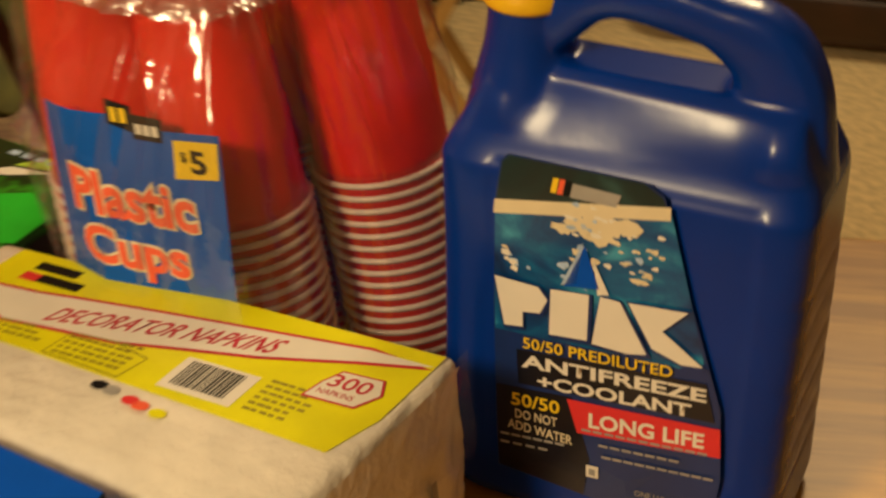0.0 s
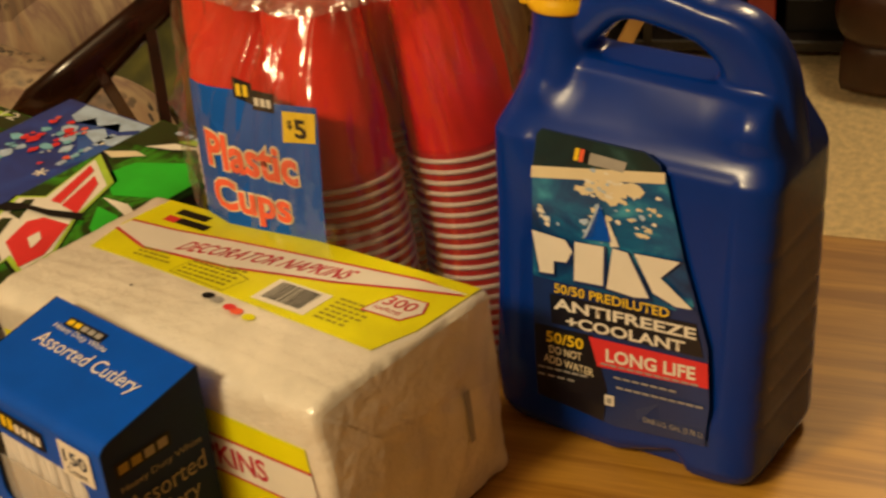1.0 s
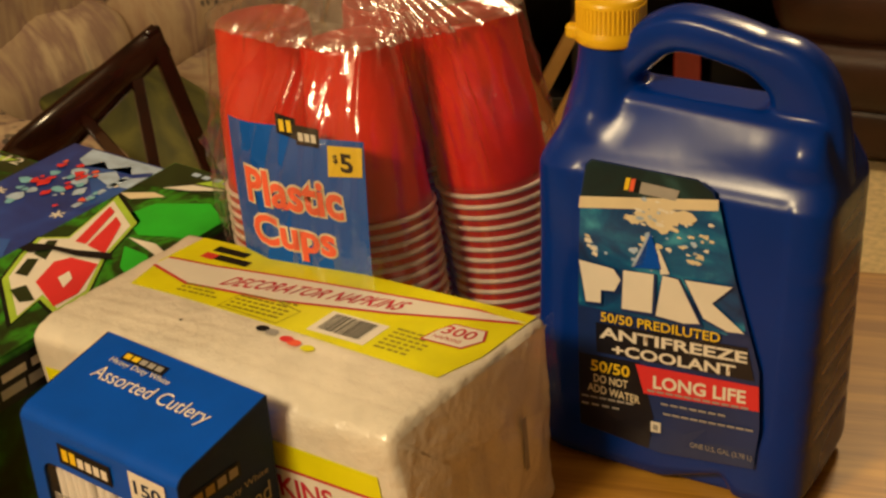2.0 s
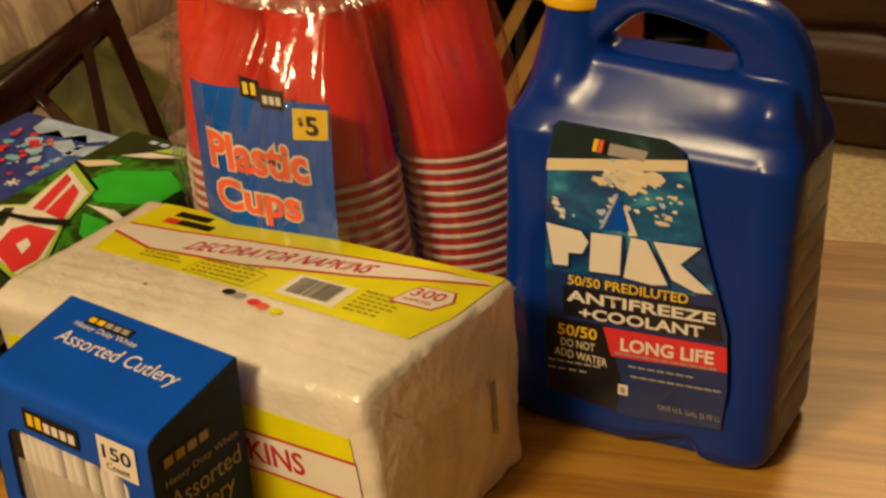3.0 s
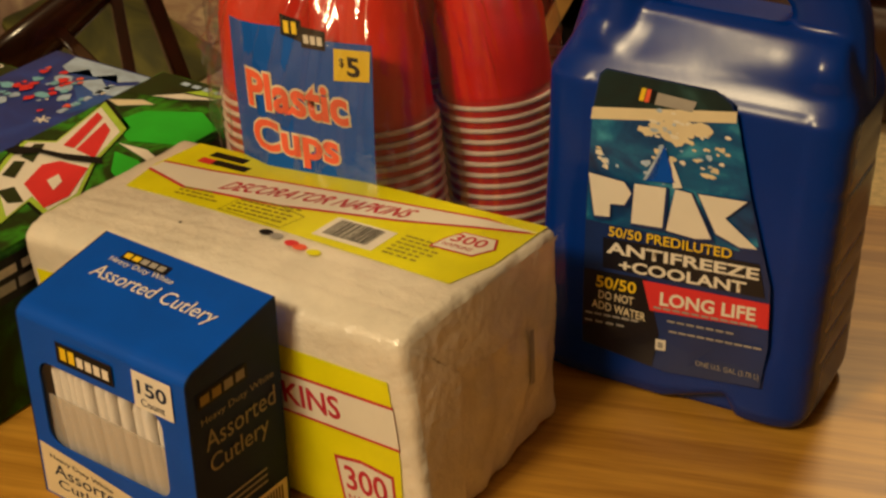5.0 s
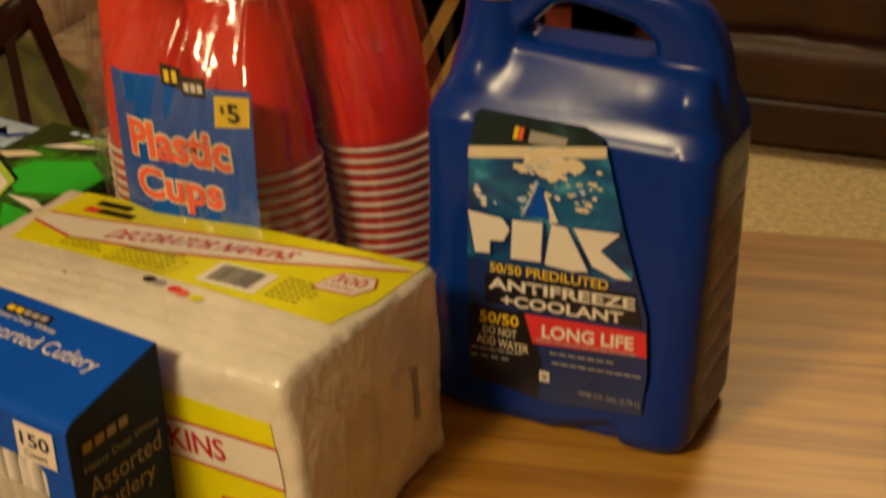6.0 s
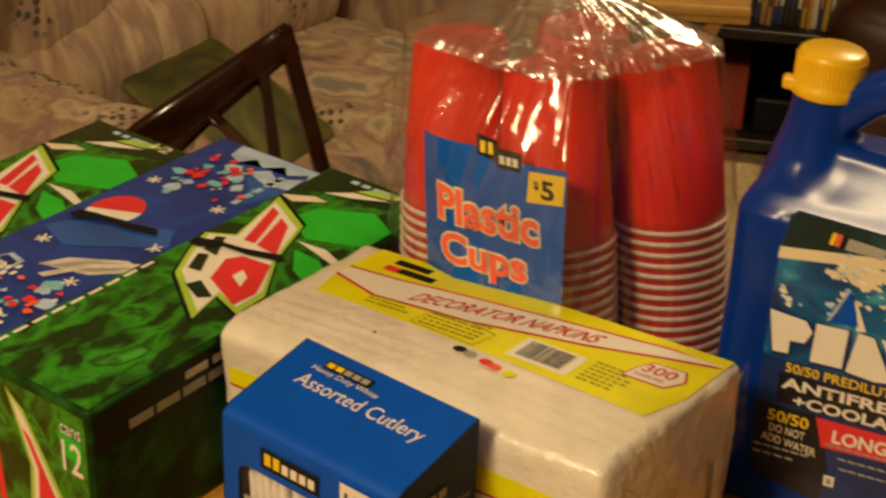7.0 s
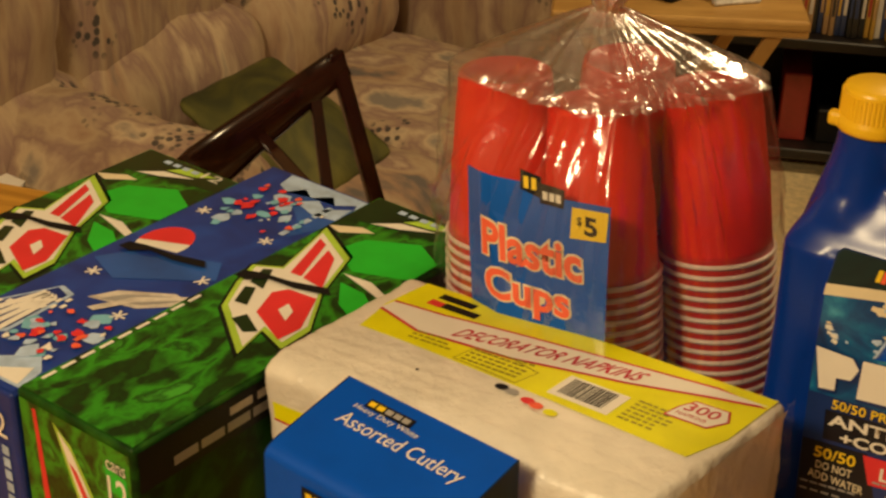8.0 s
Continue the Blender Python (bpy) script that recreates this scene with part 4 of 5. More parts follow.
decal("card_sheet", [(0.2, 0.885), (0.331, 0.885), (0.334, 0.93), (0.341, 1.011), (0.3, 1.008), (0.262, 1.014), (0.202, 1.01), (0.199, 0.95)], cd, 0.0, M_CARDBLUE, card)
decal("brand_badge", [(0.26, 1.008), (0.278, 1.004), (0.278, 1.0), (0.299, 1.0), (0.301, 1.016), (0.28, 1.017), (0.28, 1.022), (0.261, 1.025)], cd, 0.0008, M_BLACK, card)
for x, m in ((0.264, M_YELLOW), (0.271, M_YELLOW), (0.281, M_WHITE), (0.287, M_WHITE), (0.293, M_WHITE)):
    decal("brand_bar", rect(x, 1.004 if x > 0.28 else 1.01, x + 0.0045, 1.011 if x > 0.28 else 1.02), cd, 0.0014, m, card)
decal("price_field", [(0.304, 0.977), (0.336, 0.981), (0.3395, 1.006), (0.307, 1.0035)], cd, 0.0008, M_YELLOW, card)
lettering("$", 0.311, 0.989, 0.0045, 0.008, cd, 0.0014, M_BLACK, card, bold=0.02)
lettering("5", 0.3175, 0.983, 0.0115, 0.016, cd, 0.0014, M_BLACK, card, bold=0.03)
for m, lift, bold, grow in ((M_CREAM, 0.0008, 0.075, 0.0016), (M_ORANGE, 0.0014, 0.03, 0.0)):
    lettering("Plastic", 0.22 - grow, 0.942 - grow, 0.094 + 2 * grow, 0.031 + 2 * grow, cd, lift, m, card, rise=-0.01, bold=bold)
    lettering("Cups", 0.222 - grow, 0.9 - grow, 0.08 + 2 * grow, 0.034 + 2 * grow, cd, lift, m, card, rise=0.0, bold=bold)

# ---- antifreeze jug ----
jug = thing("antifreeze_jug", pose(0.514, 0.354, 0.75, 0, 0, 4.0) @ Matrix.Diagonal((0.955, 0.95, 0.985, 1)) @ pose(-0.553, -0.32, 0), "blue plastic coolant jug with yellow cap and handle", "jug")


def front_y(z):
    return 0.3225 + 0.155 * max(0.0, z - 0.05)


LEVELS = [(0.0, 0.452, 0.652, 0.334, 0.438), (0.004, 0.444, 0.66, 0.326, 0.446), (0.014, 0.439, 0.664, 0.322, 0.45), (0.05, 0.437, 0.664, 0.3225, 0.452), (0.11, 0.437, 0.664, 0.332, 0.455),
          (0.17, 0.435, 0.664, 0.341, 0.458), (0.215, 0.432, 0.664, 0.348, 0.46), (0.232, 0.431, 0.664, 0.351, 0.459), (0.241, 0.435, 0.662, 0.358, 0.456), (0.255, 0.443, 0.657, 0.366, 0.448),
          (0.268, 0.45, 0.652, 0.3735, 0.44), (0.281, 0.456, 0.648, 0.381, 0.432), (0.287, 0.463, 0.642, 0.389, 0.424)]


def at_level(z):
    for a, b in zip(LEVELS, LEVELS[1:]):
        if z <= b[0]:
            f = (z - a[0]) / (b[0] - a[0])
            return [p + (q - p) * f for p, q in zip(a, b)]
    return list(LEVELS[-1])


bm = bmesh.new()
rings = []
N = 120
zs = sorted({l[0] for l in LEVELS} | {0.287 * k / 60 for k in range(61)})
for z in zs:
    _, x0, x1, y0, y1 = at_level(z)
    cx, cy, hx, hy = (x0 + x1) / 2, (y0 + y1) / 2, (x1 - x0) / 2, (y1 - y0) / 2
    rr = []
    for k in range(N):
        a = 2 * math.pi * k / N
        ca, sa = math.cos(a), math.sin(a)
        e = 2 / 7.5
        x, y = cx + hx * math.copysign(abs(ca) ** e, ca), cy + hy * math.copysign(abs(sa) ** e, sa)
        zz = z
        if y < cy - hy * 0.6:
            zz += 0.024 * math.exp(-((x - 0.592) / 0.013) ** 4) * max(0.0, 1 - z / 0.06)
            # the label panel is set back a little between the posts
            if 0.06 < z < 0.235 and 0.47 < x < 0.635:
                y += 0.0015
        if y < cy and 0.25 < z < 0.288:
            off = max(0.0, abs(x - 0.553) - 0.05) / 0.03
            y -= 0.05 * min(0.05, max(-0.05, x - 0.553)) * math.sin((z - 0.25) / 0.038 * math.pi)
            y -= 0.007 * min(1.0, off) ** 2 * math.sin((z - 0.25) / 0.038 * math.pi)
        if x > cx + hx * 0.8 and 0.04 < z < 0.22:
            x -= 0.0011 * max(0.0, math.cos(z * 2 * math.pi / 0.026)) ** 8
        rr.append(bm.verts.new((x, y, zz)))
    rings.append(rr)
for a, b in zip(rings, rings[1:]):
    for k in range(N):
        bm.faces.new((a[k], a[(k + 1) % N], b[(k + 1) % N], b[k]))
bm.faces.new(rings[0][::-1])
bm.faces.new(rings[-1])


def join_into(bm, other):
    me = bpy.data.meshes.new("tmp")
    other.to_mesh(me)
    other.free()
    bm.from_mesh(me)
    bpy.data.meshes.remove(me)


join_into(bm, lathe([(0.0, 0.215), (0.045, 0.215), (0.0425, 0.235), (0.0375, 0.255), (0.032, 0.274), (0.0275, 0.29), (0.025, 0.304), (0.024, 0.32), (0.0, 0.32)], 48, at=(0.474, 0.405, 0)))
hp = [(0.484, 0.298), (0.5, 0.314), (0.515, 0.327), (0.535, 0.333), (0.565, 0.3295), (0.595, 0.322), (0.616, 0.311), (0.6265, 0.293), (0.6315, 0.268), (0.636, 0.235)]
dense = []
for i in range(len(hp) - 1):
    p0, p1, p2, p3 = hp[max(i - 1, 0)], hp[i], hp[i + 1], hp[min(i + 2, len(hp) - 1)]
    for k in range(5):
        s = k / 5
        dense.append(tuple(0.5 * (2 * b + (c - a) * s + (2 * a - 5 * b + 4 * c - d) * s * s + (3 * b - a - 3 * c + d) * s ** 3) for a, b, c, d in zip(p0, p1, p2, p3)))
dense.append(hp[-1])
grip = tube([(x, 0.405, z) for x, z in dense], 1.0, 1.0, 20)
for i, v in enumerate(grip.verts):
    k = i // 20
    x, z = dense[k]
    fat = 0.0155 + 0.012 * max(0.0, min(1.0, (x - 0.59) / 0.04))
    c = Vector((x, 0.405, z))
    d = v.co - c
    m = max(abs(d.y), math.hypot(d.x, d.z))
    d = d / m ** 0.55
    v.co = c + Vector((d.x * fat, d.y * 0.0185, d.z * fat))
join_into(bm, grip)
body = part("jug_body", bm, M_JUG, jug, smooth=True)
rm = body.modifiers.new("remesh", "REMESH")
rm.mode, rm.voxel_size, rm.use_smooth_shade = "VOXEL", 0.0021, True
sm = body.modifiers.new("smooth", "SMOOTH")
sm.iterations, sm.factor = 7, 0.5
cap = part("cap", lathe([(0.0, 0.35), (0.0225, 0.35), (0.0244, 0.3487), (0.0253, 0.346), (0.0257, 0.327), (0.0274, 0.325), (0.0276, 0.319), (0.0265, 0.317), (0.0, 0.317)], 48, at=(0.474, 0.405, 0)), M_CAP, jug, "yellow screw cap", True)
ridge = rbox(0.0012, 0.002, 0.018, 0.0004, 1)
me = bpy.data.meshes.new("cap_ridge")
ridge.to_mesh(me)
ridge.free()
me.materials.append(M_CAP)
for k in range(48):
    o = new("cap_ridge", me)
    o.parent = cap
    a = 2 * math.pi * k / 48
    o.matrix_basis = pose(0.474 + 0.0256 * math.cos(a), 0.405 + 0.0256 * math.sin(a), 0.3275, 0, 0, math.degrees(a))
part("tamper_tab", rbox(0.012, 0.01, 0.011, 0.003, 2, at=(0.4495, 0.393, 0.3175)), M_CAP, cap)


# the label: x across, z up, lying on the front
def lb(x, z, lift):
    z -= 0.75
    z2 = 0.985 * z - 0.0015 - 0.038 * (x - 0.553)
    return Vector((0.557 + 1.02 * (x - 0.553) - 0.06 * (z - 0.05), front_y(z2) - 0.003 - lift, z2))


label = decal("label", [(0.493, 0.999), (0.575, 1.002), (0.587, 0.996), (0.605, 0.935), (0.625, 0.872), (0.627, 0.827), (0.623, 0.794), (0.549, 0.782), (0.483, 0.786), (0.482, 0.902), (0.484, 0.97), (0.488, 0.994)], lb, 0.0, M_LABEL_BL, jug, "printed sea-blue and black product label")
decal("label_sea", [(0.484, 0.966), (0.591, 0.988), (0.605, 0.935), (0.614, 0.9), (0.6, 0.893), (0.483, 0.884), (0.483, 0.91)], lb, 0.0004, M_WATER, label)
decal("label_head", [(0.493, 0.998), (0.575, 1.001), (0.586, 0.995), (0.5905, 0.985), (0.484, 0.964), (0.489, 0.993)], lb, 0.0004, M_LABEL_TOP, label)
decal("label_dark", [(0.484, 0.787), (0.54, 0.783), (0.545, 0.812), (0.533, 0.852), (0.483, 0.846)], lb, 0.0003, M_LABEL_DK, label)
decal("white_band", [(0.483, 0.96), (0.484, 0.969), (0.591, 0.991), (0.591, 0.983)], lb, 0.0008, M_CREAM, label)
for k, m in enumerate((M_YELLOW, M_ORANGE, M_BLACK)):
    decal("brand_bar", [(0.519 + 0.004 * k, 0.982), (0.5225 + 0.004 * k, 0.9825), (0.5245 + 0.004 * k, 0.992), (0.521 + 0.004 * k, 0.9915)], lb, 0.0012, m, label)
decal("brand_bar", [(0.531, 0.982), (0.559, 0.983), (0.562, 0.991), (0.533, 0.991)], lb, 0.0012, M_GREY, label)
rng = random.Random(21)
for cx, cz, n, sx, sz in ((0.545, 0.967, 26, 0.028, 0.008), (0.575, 0.955, 20, 0.02, 0.008), (0.54, 0.936, 18, 0.014, 0.013), (0.495, 0.934, 9, 0.012, 0.006), (0.56, 0.946, 10, 0.016, 0.007)):
    for k in range(n):
        x, z, r = cx + rng.gauss(0, sx * 0.55), cz + rng.gauss(0, sz * 0.6), rng.uniform(0.0012, 0.0042)
        if 0.488 < x < 0.588:
            decal("ice_chip", [(x + r * rng.uniform(0.5, 1.5) * math.cos(a), z + 0.6 * r * rng.uniform(0.5, 1.4) * math.sin(a)) for a in [i * 1.257 for i in range(5)]], lb, 0.0009 + 0.00003 * k, rng.choice((M_WHITE, M_CREAM, M_ICE)), label)
for tri, m in (([(0.541, 0.955), (0.55, 0.93), (0.528, 0.926)], M_CUTBLUE), ([(0.54, 0.957), (0.536, 0.93), (0.526, 0.926)], M_ICE), ([(0.546, 0.948), (0.556, 0.928), (0.549, 0.926)], M_WHITE)):
    decal("ice_peak", tri, lb, 0.002, m, label)
rng = random.Random(5)
for cx, cz, r in ((0.538, 0.966, 0.011), (0.552, 0.969, 0.012), (0.565, 0.972, 0.009), (0.527, 0.962, 0.007), (0.547, 0.961, 0.008)):
    decal("spray_cloud", [(cx + r * rng.uniform(0.7, 1.3) * math.cos(i * 0.449), cz + 0.5 * r * rng.uniform(0.6, 1.4) * math.sin(i * 0.449)) for i in range(14)], lb, 0.0007 + cx * 0.0002, M_CREAM, label)
# brand blocks in cream, as plain chunky shapes
BLOCKS = ([(0.484, 0.921), (0.512, 0.921), (0.518, 0.914), (0.513, 0.904), (0.502, 0.902), (0.502, 0.892), (0.49, 0.89)], [(0.52, 0.922), (0.544, 0.925), (0.543, 0.895), (0.519, 0.892)],
          [(0.551, 0.926), (0.563, 0.926), (0.58, 0.897), (0.568, 0.894), (0.546, 0.894)], [(0.568, 0.927), (0.604, 0.931), (0.589, 0.915), (0.614, 0.899), (0.601, 0.897), (0.583, 0.902)])
for s in BLOCKS:
    cx, cz = sum(p[0] for p in s) / len(s), sum(p[1] for p in s) / len(s)
    decal("brand_shadow", [(cx + (x - cx) * 1.1 + 0.001, cz + (z - cz) * 1.1 - 0.001) for x, z in s], lb, 0.0022, M_LABEL_BL, label)
    decal("brand_block", s, lb, 0.0026, M_WHITE, label)
lettering("50/50 PREDILUTED", 0.502, 0.8775, 0.094, 0.0075, lb, 0.0026, M_YELLOW, label, rise=0.1, bold=0.015)
decal("black_field", [(0.498, 0.851), (0.622, 0.864), (0.616, 0.888), (0.497, 0.8745)], lb, 0.0008, M_LABEL_DK, label)
lettering("ANTIFREEZE", 0.5005, 0.8635, 0.116, 0.0088, lb, 0.0014, M_WHITE, label, rise=0.11, bold=0.03)
lettering("+COOLANT", 0.511, 0.8525, 0.097, 0.0088, lb, 0.0014, M_WHITE, label, rise=0.115, bold=0.03)
lettering("50/50", 0.4935, 0.835, 0.032, 0.009, lb, 0.0014, M_YELLOW, label, rise=0.1, bold=0.02)
lettering("DO NOT", 0.496, 0.8265, 0.028, 0.0065, lb, 0.0014, M_CREAM, label, rise=0.08, bold=0.015)
lettering("ADD WATER", 0.491, 0.818, 0.043, 0.0065, lb, 0.0014, M_CREAM, label, rise=0.03, bold=0.015)
decal("red_field", [(0.537, 0.829), (0.6265, 0.842), (0.6255, 0.861), (0.53, 0.8505)], lb, 0.001, M_RED, label)
lettering("LONG LIFE", 0.5445, 0.8355, 0.072, 0.0105, lb, 0.0016, M_WHITE, label, rise=0.135, bold=0.03)
for x0, x1, z in ((0.54, 0.62, 0.832), (0.551, 0.603, 0.8245), (0.553, 0.624, 0.817), (0.486, 0.53, 0.812), (0.486, 0.52, 0.806)):
    n = int((x1 - x0) / 0.007)
    for k in range(n):
        x = x0 + (x1 - x0) * k / n
        zz = z + 0.12 * (x - x0)
        decal("print_bar", [(x, zz), (x + 0.006, zz + 0.0006), (x + 0.006, zz + 0.0022), (x, zz + 0.0016)], lb, 0.0016, M_GREY, label)
lettering("ONE U.S. GAL (3.78 L)", 0.5745, 0.7955, 0.048, 0.006, lb, 0.0012, M_GREY, label, rise=0.1, bold=0.01)
decal("seal_field", [(0.543, 0.8), (0.551, 0.801), (0.551, 0.8095), (0.543, 0.8085)], lb, 0.0012, M_WHITE, label)
decal("seal_mark", rect(0.545, 0.8025, 0.549, 0.807), lb, 0.0016, M_GREY, label)

# ---- dark dining chair beyond the table ----
chair = thing("dining_chair", settle(0.0495, 0.083, 6.7, 0.865), "dark glossy mahogany dining chair with slatted back", "chair")
E0, F0 = Vector((-0.291, 0.693, 0.878)), Vector((-0.395, 0.537, 0.792))
along = F0 - E0
down = Vector((0.053, 0.007, -0.157)).normalized()
side = along.cross(down).normalized()
ends = [E0, F0 + Vector((-0.16, 0.03, -0.1))]
knots = [E0 - along * 0.04, E0 + along * 0.35, E0 + along * 0.7, F0, F0 + Vector((-0.05, -0.01, -0.045)), F0 + Vector((-0.11, 0.01, -0.08)), ends[1]]
rail = [k + down * (0.017 + 0.012 * min(1.0, i / 3)) for i, k in enumerate(knots)]
crest = tube(rail, 1.0, 0.011, 16, side)
for i, v in enumerate(crest.verts):
    c = Vector(rail[i // 16])
    d = v.co - c
    along_side = side * d.dot(side)
    v.co = c + along_side + (d - along_side) * (0.019 + 0.013 * min(1.0, i // 16 / 3))
part("top_rail", crest, M_MAHOG, chair, smooth=True)
part("lower_rail", bar(ends[0] + down * 0.36, ends[1] + down * 0.2, 0.035, 0.018, side), M_MAHOG, chair)
for p in ends:
    foot = p + down * (p.z / -down.z)
    part("back_post", bar(p, foot, 0.021, 0.02, side), M_MAHOG, chair)
for f, low in ((0.2, Vector((-0.247, 0.607, 0.767))), (0.6, Vector((-0.266, 0.546, 0.799)))):
    top = E0 + along * f + down * 0.035
    part("slat", bar(top, low + (low - top) * 1.6, 0.015, 0.011, side), M_MAHOG, chair)
part("seat", rbox(0.42, 0.42, 0.045, 0.015, 3, at=(-0.02, 0.72, 0.42)), M_MAHOG, chair)
for x, y in ((0.16, 0.56), (0.16, 0.9), (-0.18, 0.9)):
    part("leg", bar((x, y, 0), (x, y, 0.425), 0.034, 0.034, (1, 0, 0)), M_MAHOG, chair)

# ---- patterned sofa along the west wall, facing east ----
sofa = thing("fabric_sofa", settle(0.067, 0.1355, 4.3, 0.79), "beige sofa in faded leaf-patterned fabric, well worn", "sofa")
part("base", soft_box(0.95, 1.75, 0.26, 0.03, (10, 16, 4), at=(-1.18, 1.33, 0.04)), M_SOFA, sofa, smooth=True)
for y in (1.18, 1.72):
    part("seat_cushion", soft_box(0.7, 0.56, 0.17, 0.06, (14, 12, 6), 0.015, 5, y, at=(-0.97, y, 0.29), puff=0.02), M_SOFA, sofa, smooth=True)
part("back_frame", soft_box(0.22, 1.72, 0.78, 0.07, (6, 22, 12), 0.02, 3, 2.0, at=(-1.56, 1.32, 0.1)), M_SOFA, sofa, smooth=True)
for k, y in enumerate((0.72, 1.2, 1.7)):
    part("back_cushion", soft_box(0.3, 0.54, 0.5, 0.11, (12, 16, 14), 0.035, 4, 3.0 * k, at=(-1.36, y, 0.5), puff=0.03), M_SOFA, sofa, smooth=True)
    part("lumbar_roll", soft_box(0.24, 0.52, 0.2, 0.08, (10, 14, 8), 0.02, 5, 5.0 * k, at=(-1.27, y + 0.02, 0.43), puff=0.015), M_SOFA, sofa, smooth=True)
part("armrest", soft_box(0.62, 0.27, 0.24, 0.11, (18, 12, 10), 0.02, 5, 8.0, at=(-0.98, 0.85, 0.38), puff=0.015), M_SOFA, sofa, smooth=True)
part("arm_panel", soft_box(0.7, 0.2, 0.4, 0.05, (10, 6, 8), 0.01, 5, 1.0, at=(-1.02, 0.85, 0.03)), M_SOFA, sofa, smooth=True)
part("armrest", soft_box(0.7, 0.22, 0.6, 0.09, (14, 10, 12), 0.02, 5, 11.0, at=(-1.02, 2.13, 0.03)), M_SOFA, sofa, smooth=True)
pil = thing("throw_pillow", pose(-0.735, 1.035, 0.485, 0, 26, 8), "olive green square throw pillow lying on the sofa", "pillow")
bm = soft_box(0.26, 0.24, 0.09, 0.02, (16, 16, 4), 0.008, 8, 2.0)
for v in bm.verts:
    f = (1 - (v.co.x / 0.13) ** 2 * 0.85) * (1 - (v.co.y / 0.12) ** 2 * 0.85)
    v.co.z = 0.045 + (v.co.z - 0.045) * max(0.12, f)
part("pillow_cover", bm, M_PILLOW, pil, smooth=True)

# ---- side table by the sofa, with a paper on it
side_table = thing("side_table", pose(-0.9, 0.63, 0, 0, 0, 12), "dark brown wooden side table beside a sofa", "side table")
part("tabletop", rbox(0.3, 0.3, 0.025, 0.005, 2, at=(0, 0, 0.52)), M_MAHOG, side_table)
for sx in (-0.12, 0.12):
    for sy in (-0.12, 0.12):
        part("leg", rbox(0.035, 0.035, 0.52, 0.004, 1, at=(sx, sy, 0)), M_MAHOG, side_table)
paper = thing("paper_booklet", pose(-0.9, 0.6, 0.545, 0, 0, 30), "white printed paper booklet lying on a side table", "booklet")
part("pages", rbox(0.15, 0.1, 0.006, 0.002, 1), M_WHITE, paper)
part("cover", rbox(0.152, 0.102, 0.0015, 0, at=(0, 0, 0.006)), M_WHITE, paper)

# ---- folding tray table with dark gadgets ----
tray = thing("tray_table", settle(0.214, 0.188, 9.1, 0.83) @ pose(-0.47, 1.9, 0, 0, 0, 24), "folding light wooden tray table with crossed legs", "tray table")
part("tray_top", rbox(0.5, 0.38, 0.018, 0.006, 2, at=(0, 0, 0.64)), M_TRAYWOOD, tray)
for y in (-0.17, 0.17):
    part("rim_strip", rbox(0.5, 0.02, 0.014, 0.003, 1, at=(0, y, 0.626)), M_TRAYWOOD, tray)
for y in (-0.15, 0.15):
    part("leg", bar((-0.2, y, 0), (0.2, y, 0.64), 0.028, 0.018), M_TRAYWOOD, tray)
    part("leg", bar((0.2, y * 0.88, 0), (-0.2, y * 0.88, 0.64), 0.028, 0.018), M_TRAYWOOD, tray)
for x in (-0.17, 0.17):
    part("stretcher", bar((x, -0.15, 0.06), (x, 0.15, 0.06), 0.022, 0.018, (1, 0, 0)), M_TRAYWOOD, tray)
tm = tray.matrix_basis
clock = thing("black_gadget", tm @ pose(0.1, -0.06, 0.658, 0, 0, 20), "black plastic gadget on a stand lying on the tray", "gadget")
part("gadget_body", rbox(0.09, 0.06, 0.035, 0.012, 3), M_BLACK, clock)
part("gadget_foot", rbox(0.1, 0.02, 0.008, 0.003, 1, at=(0, -0.04, 0)), M_SILVER, clock)
rem = thing("remote_control", tm @ pose(-0.06, -0.05, 0.658, 0, 0, 50), "black remote control lying on the tray table", "remote")
part("remote_body", rbox(0.05, 0.16, 0.02, 0.006, 2), M_BLACK, rem)
for k in range(5):
    part("button", rbox(0.03, 0.01, 0.003, 0.001, 1, at=(0, -0.06 + 0.026 * k, 0.0195)), M_GREY, rem)

# ---- black media stand against the far side ----
stand = thing("media_stand", settle(0.335, 0.19, 14.6, 0.88) @ pose(-0.6, 2.86, 0, 0, 0, 12), "black wooden media stand with open shelves", "media stand")
for x in (-0.55, 0.0, 0.55):
    part("upright", rbox(0.025, 0.42, 1.0, 0.003, 1, at=(x, 0, 0)), M_BLACKWOOD, stand)
for z in (0.04, 0.3, 0.58, 1.0):
    part("shelf", rbox(1.13, 0.42, 0.025, 0.003, 1, at=(0, 0, z)), M_BLACKWOOD, stand)
part("back_board", rbox(1.12, 0.012, 0.97, 0, at=(0, 0.205, 0.04)), M_BLACKWOOD, stand)
sm4 = stand.matrix_basis
rng = random.Random(6)
case_colours = [mat("case_" + n, c, 0.35) for n, c in (("white", (0.6, 0.55, 0.48)), ("red", (0.35, 0.04, 0.03)), ("navy", (0.03, 0.05, 0.14)), ("tan", (0.4, 0.25, 0.12)), ("black", (0.02, 0.02, 0.02)), ("ochre", (0.5, 0.3, 0.05)))]
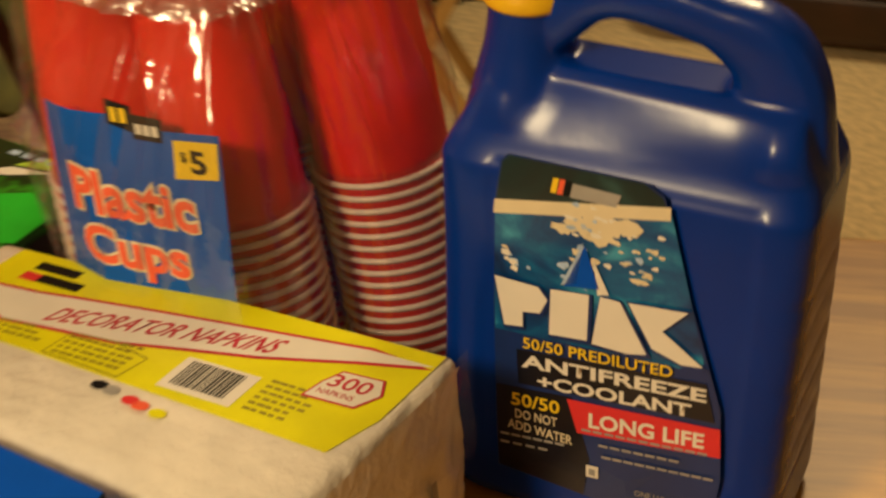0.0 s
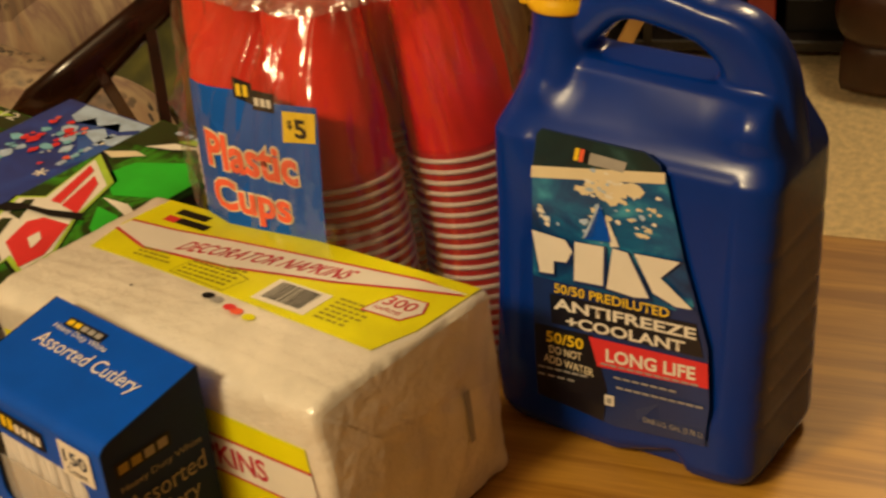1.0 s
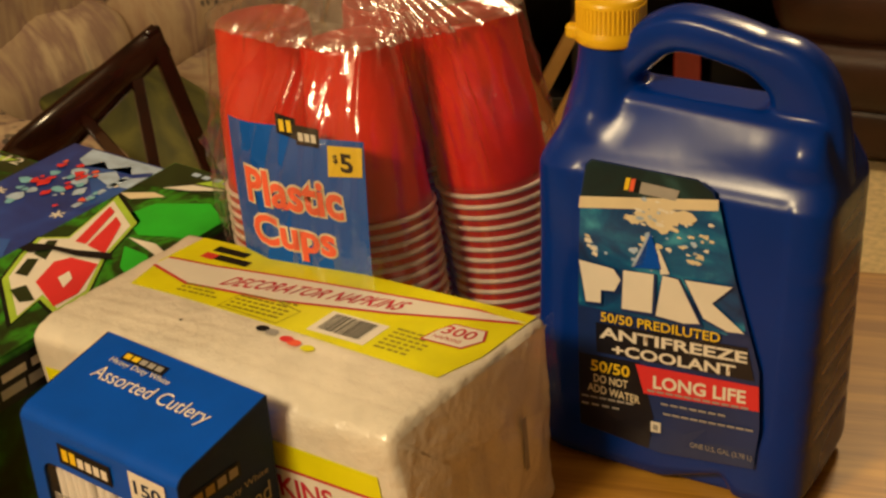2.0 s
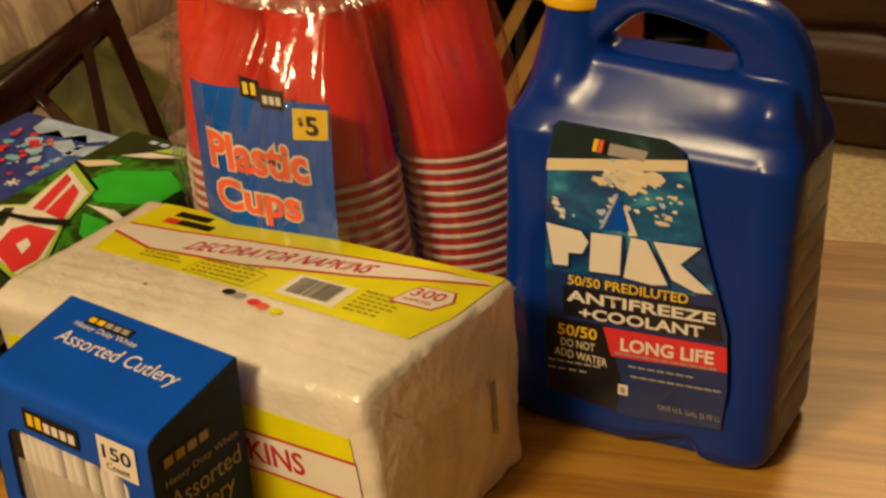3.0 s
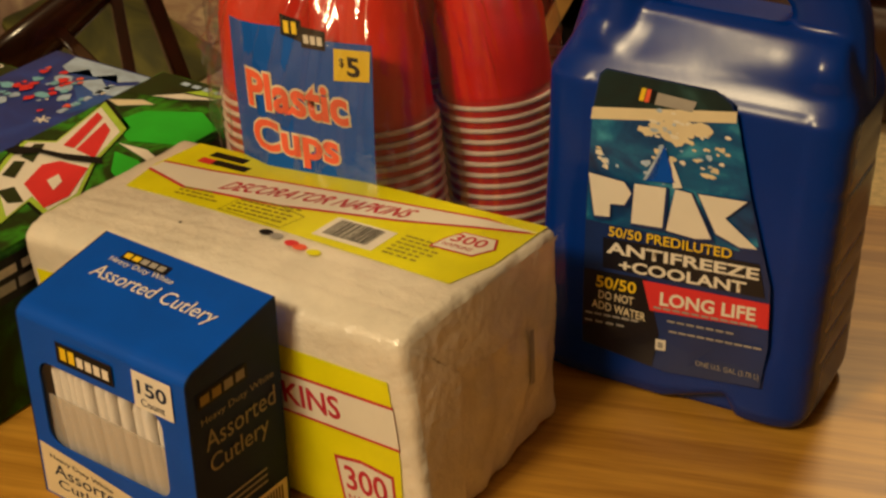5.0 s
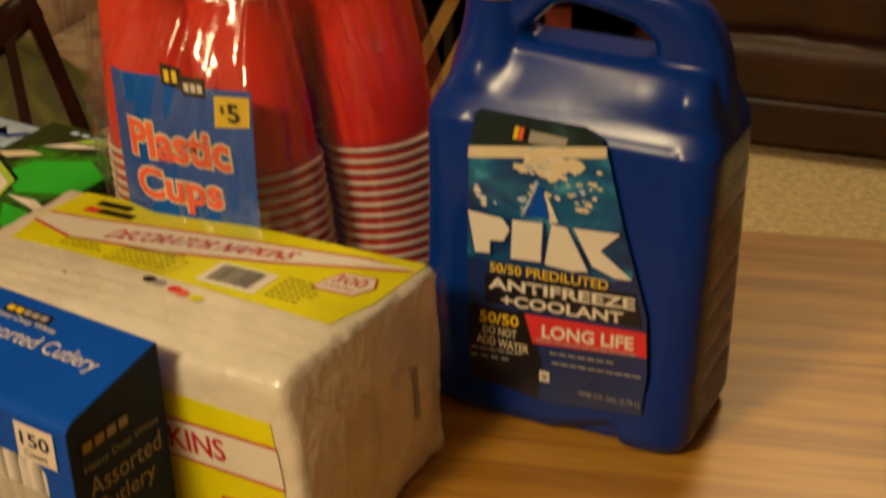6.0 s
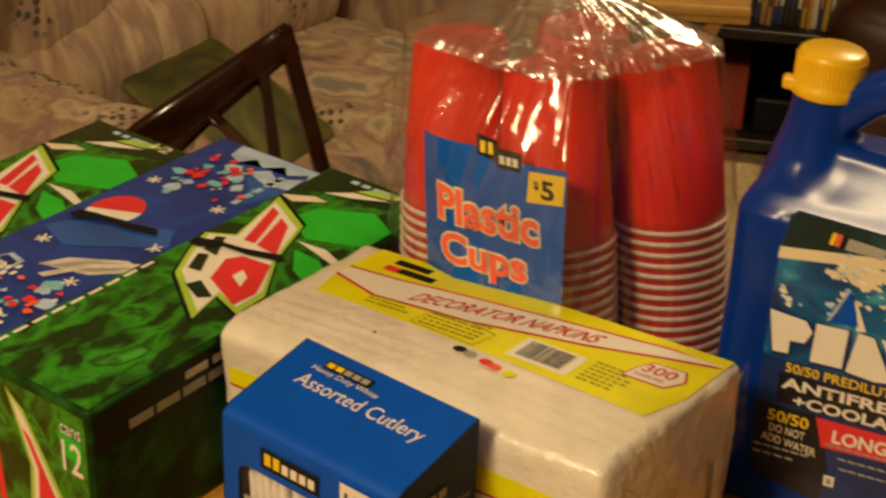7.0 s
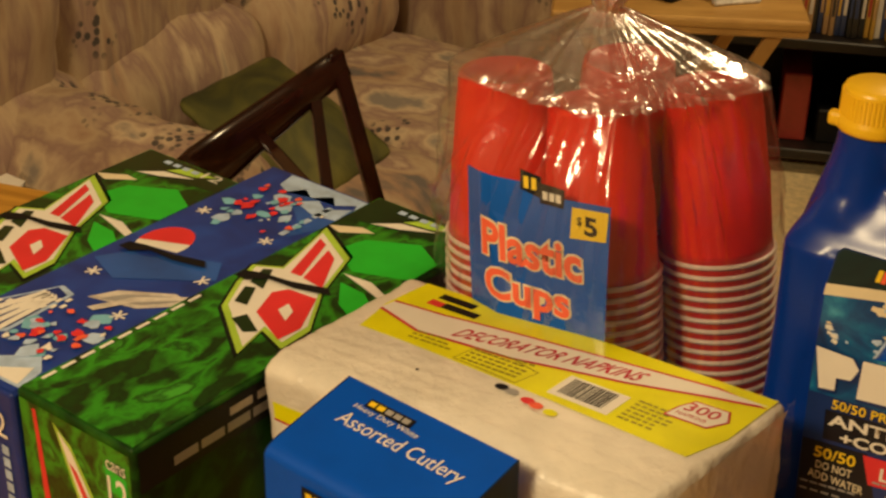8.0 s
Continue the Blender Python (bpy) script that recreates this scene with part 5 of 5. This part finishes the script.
for x0, x1, z in ((0.03, 0.53, 0.325),):
    x = x0
    while x < x1 - 0.02:
        w = rng.uniform(0.011, 0.017)
        h = rng.uniform(0.17, 0.195)
        d = part("disc_case", rbox(w - 0.001, 0.135, h, 0.0015, 1), rng.choice(case_colours))
        tagged(d, "slim upright plastic disc case on a shelf", "disc case", "disc cases on the shelf")
        d.matrix_basis = sm4 @ pose(x + w / 2, -0.1 + rng.uniform(-0.01, 0.01), z, 0, rng.uniform(-1, 1), 0)
        sp = part("spine_label", rbox(w * 0.5, 0.001, h * 0.5, 0, at=(0, -0.068, h * 0.25)), rng.choice(case_colours), d)
        x += w
for x, w, h, m, lab in ((-0.4, 0.26, 0.07, M_BLACK, "black video player on a low shelf"), (0.28, 0.07, 0.16, case_colours[1], "dark red storage box on a low shelf"), (0.42, 0.16, 0.08, M_BLACK, "small black player on a low shelf")):
    g = part("storage_box" if m is not M_BLACK else "video_player", rbox(w, 0.25, h, 0.004, 1), m)
    tagged(g, lab, "box" if m is not M_BLACK else "player")
    g.matrix_basis = sm4 @ pose(x, -0.03, 0.065)

# ---- brown leather couch ----
couch = thing("leather_couch", settle(-0.245, 0.12, 1.7, 0.94) @ pose(0.87, 2.96, 0, 0, 0, 10), "dark brown leather couch with padded seat cushions", "couch")
part("base", soft_box(1.86, 0.86, 0.13, 0.03, (24, 10, 4), 0.006, 6, 1, at=(0, 0, 0.02)), M_LEATHER, couch, smooth=True)
part("front_roll", soft_box(1.86, 0.2, 0.16, 0.06, (28, 8, 8), 0.012, 7, 4, at=(0, -0.37, 0.135), puff=0.01), M_LEATHER, couch, smooth=True)
for x in (-0.47, 0.47):
    part("seat_cushion", soft_box(0.93, 0.7, 0.19, 0.07, (18, 14, 6), 0.015, 6, x, at=(x, -0.11, 0.275), puff=0.015), M_LEATHER, couch, smooth=True)
    part("back_cushion", soft_box(0.92, 0.26, 0.56, 0.1, (18, 8, 12), 0.02, 5, x + 3, at=(x, 0.32, 0.38), puff=0.02), M_LEATHER, couch, smooth=True)
for x in (1.05,):
    part("armrest", soft_box(0.24, 0.86, 0.62, 0.09, (8, 14, 12), 0.012, 6, x, at=(x, 0, 0.02)), M_LEATHER, couch, smooth=True)
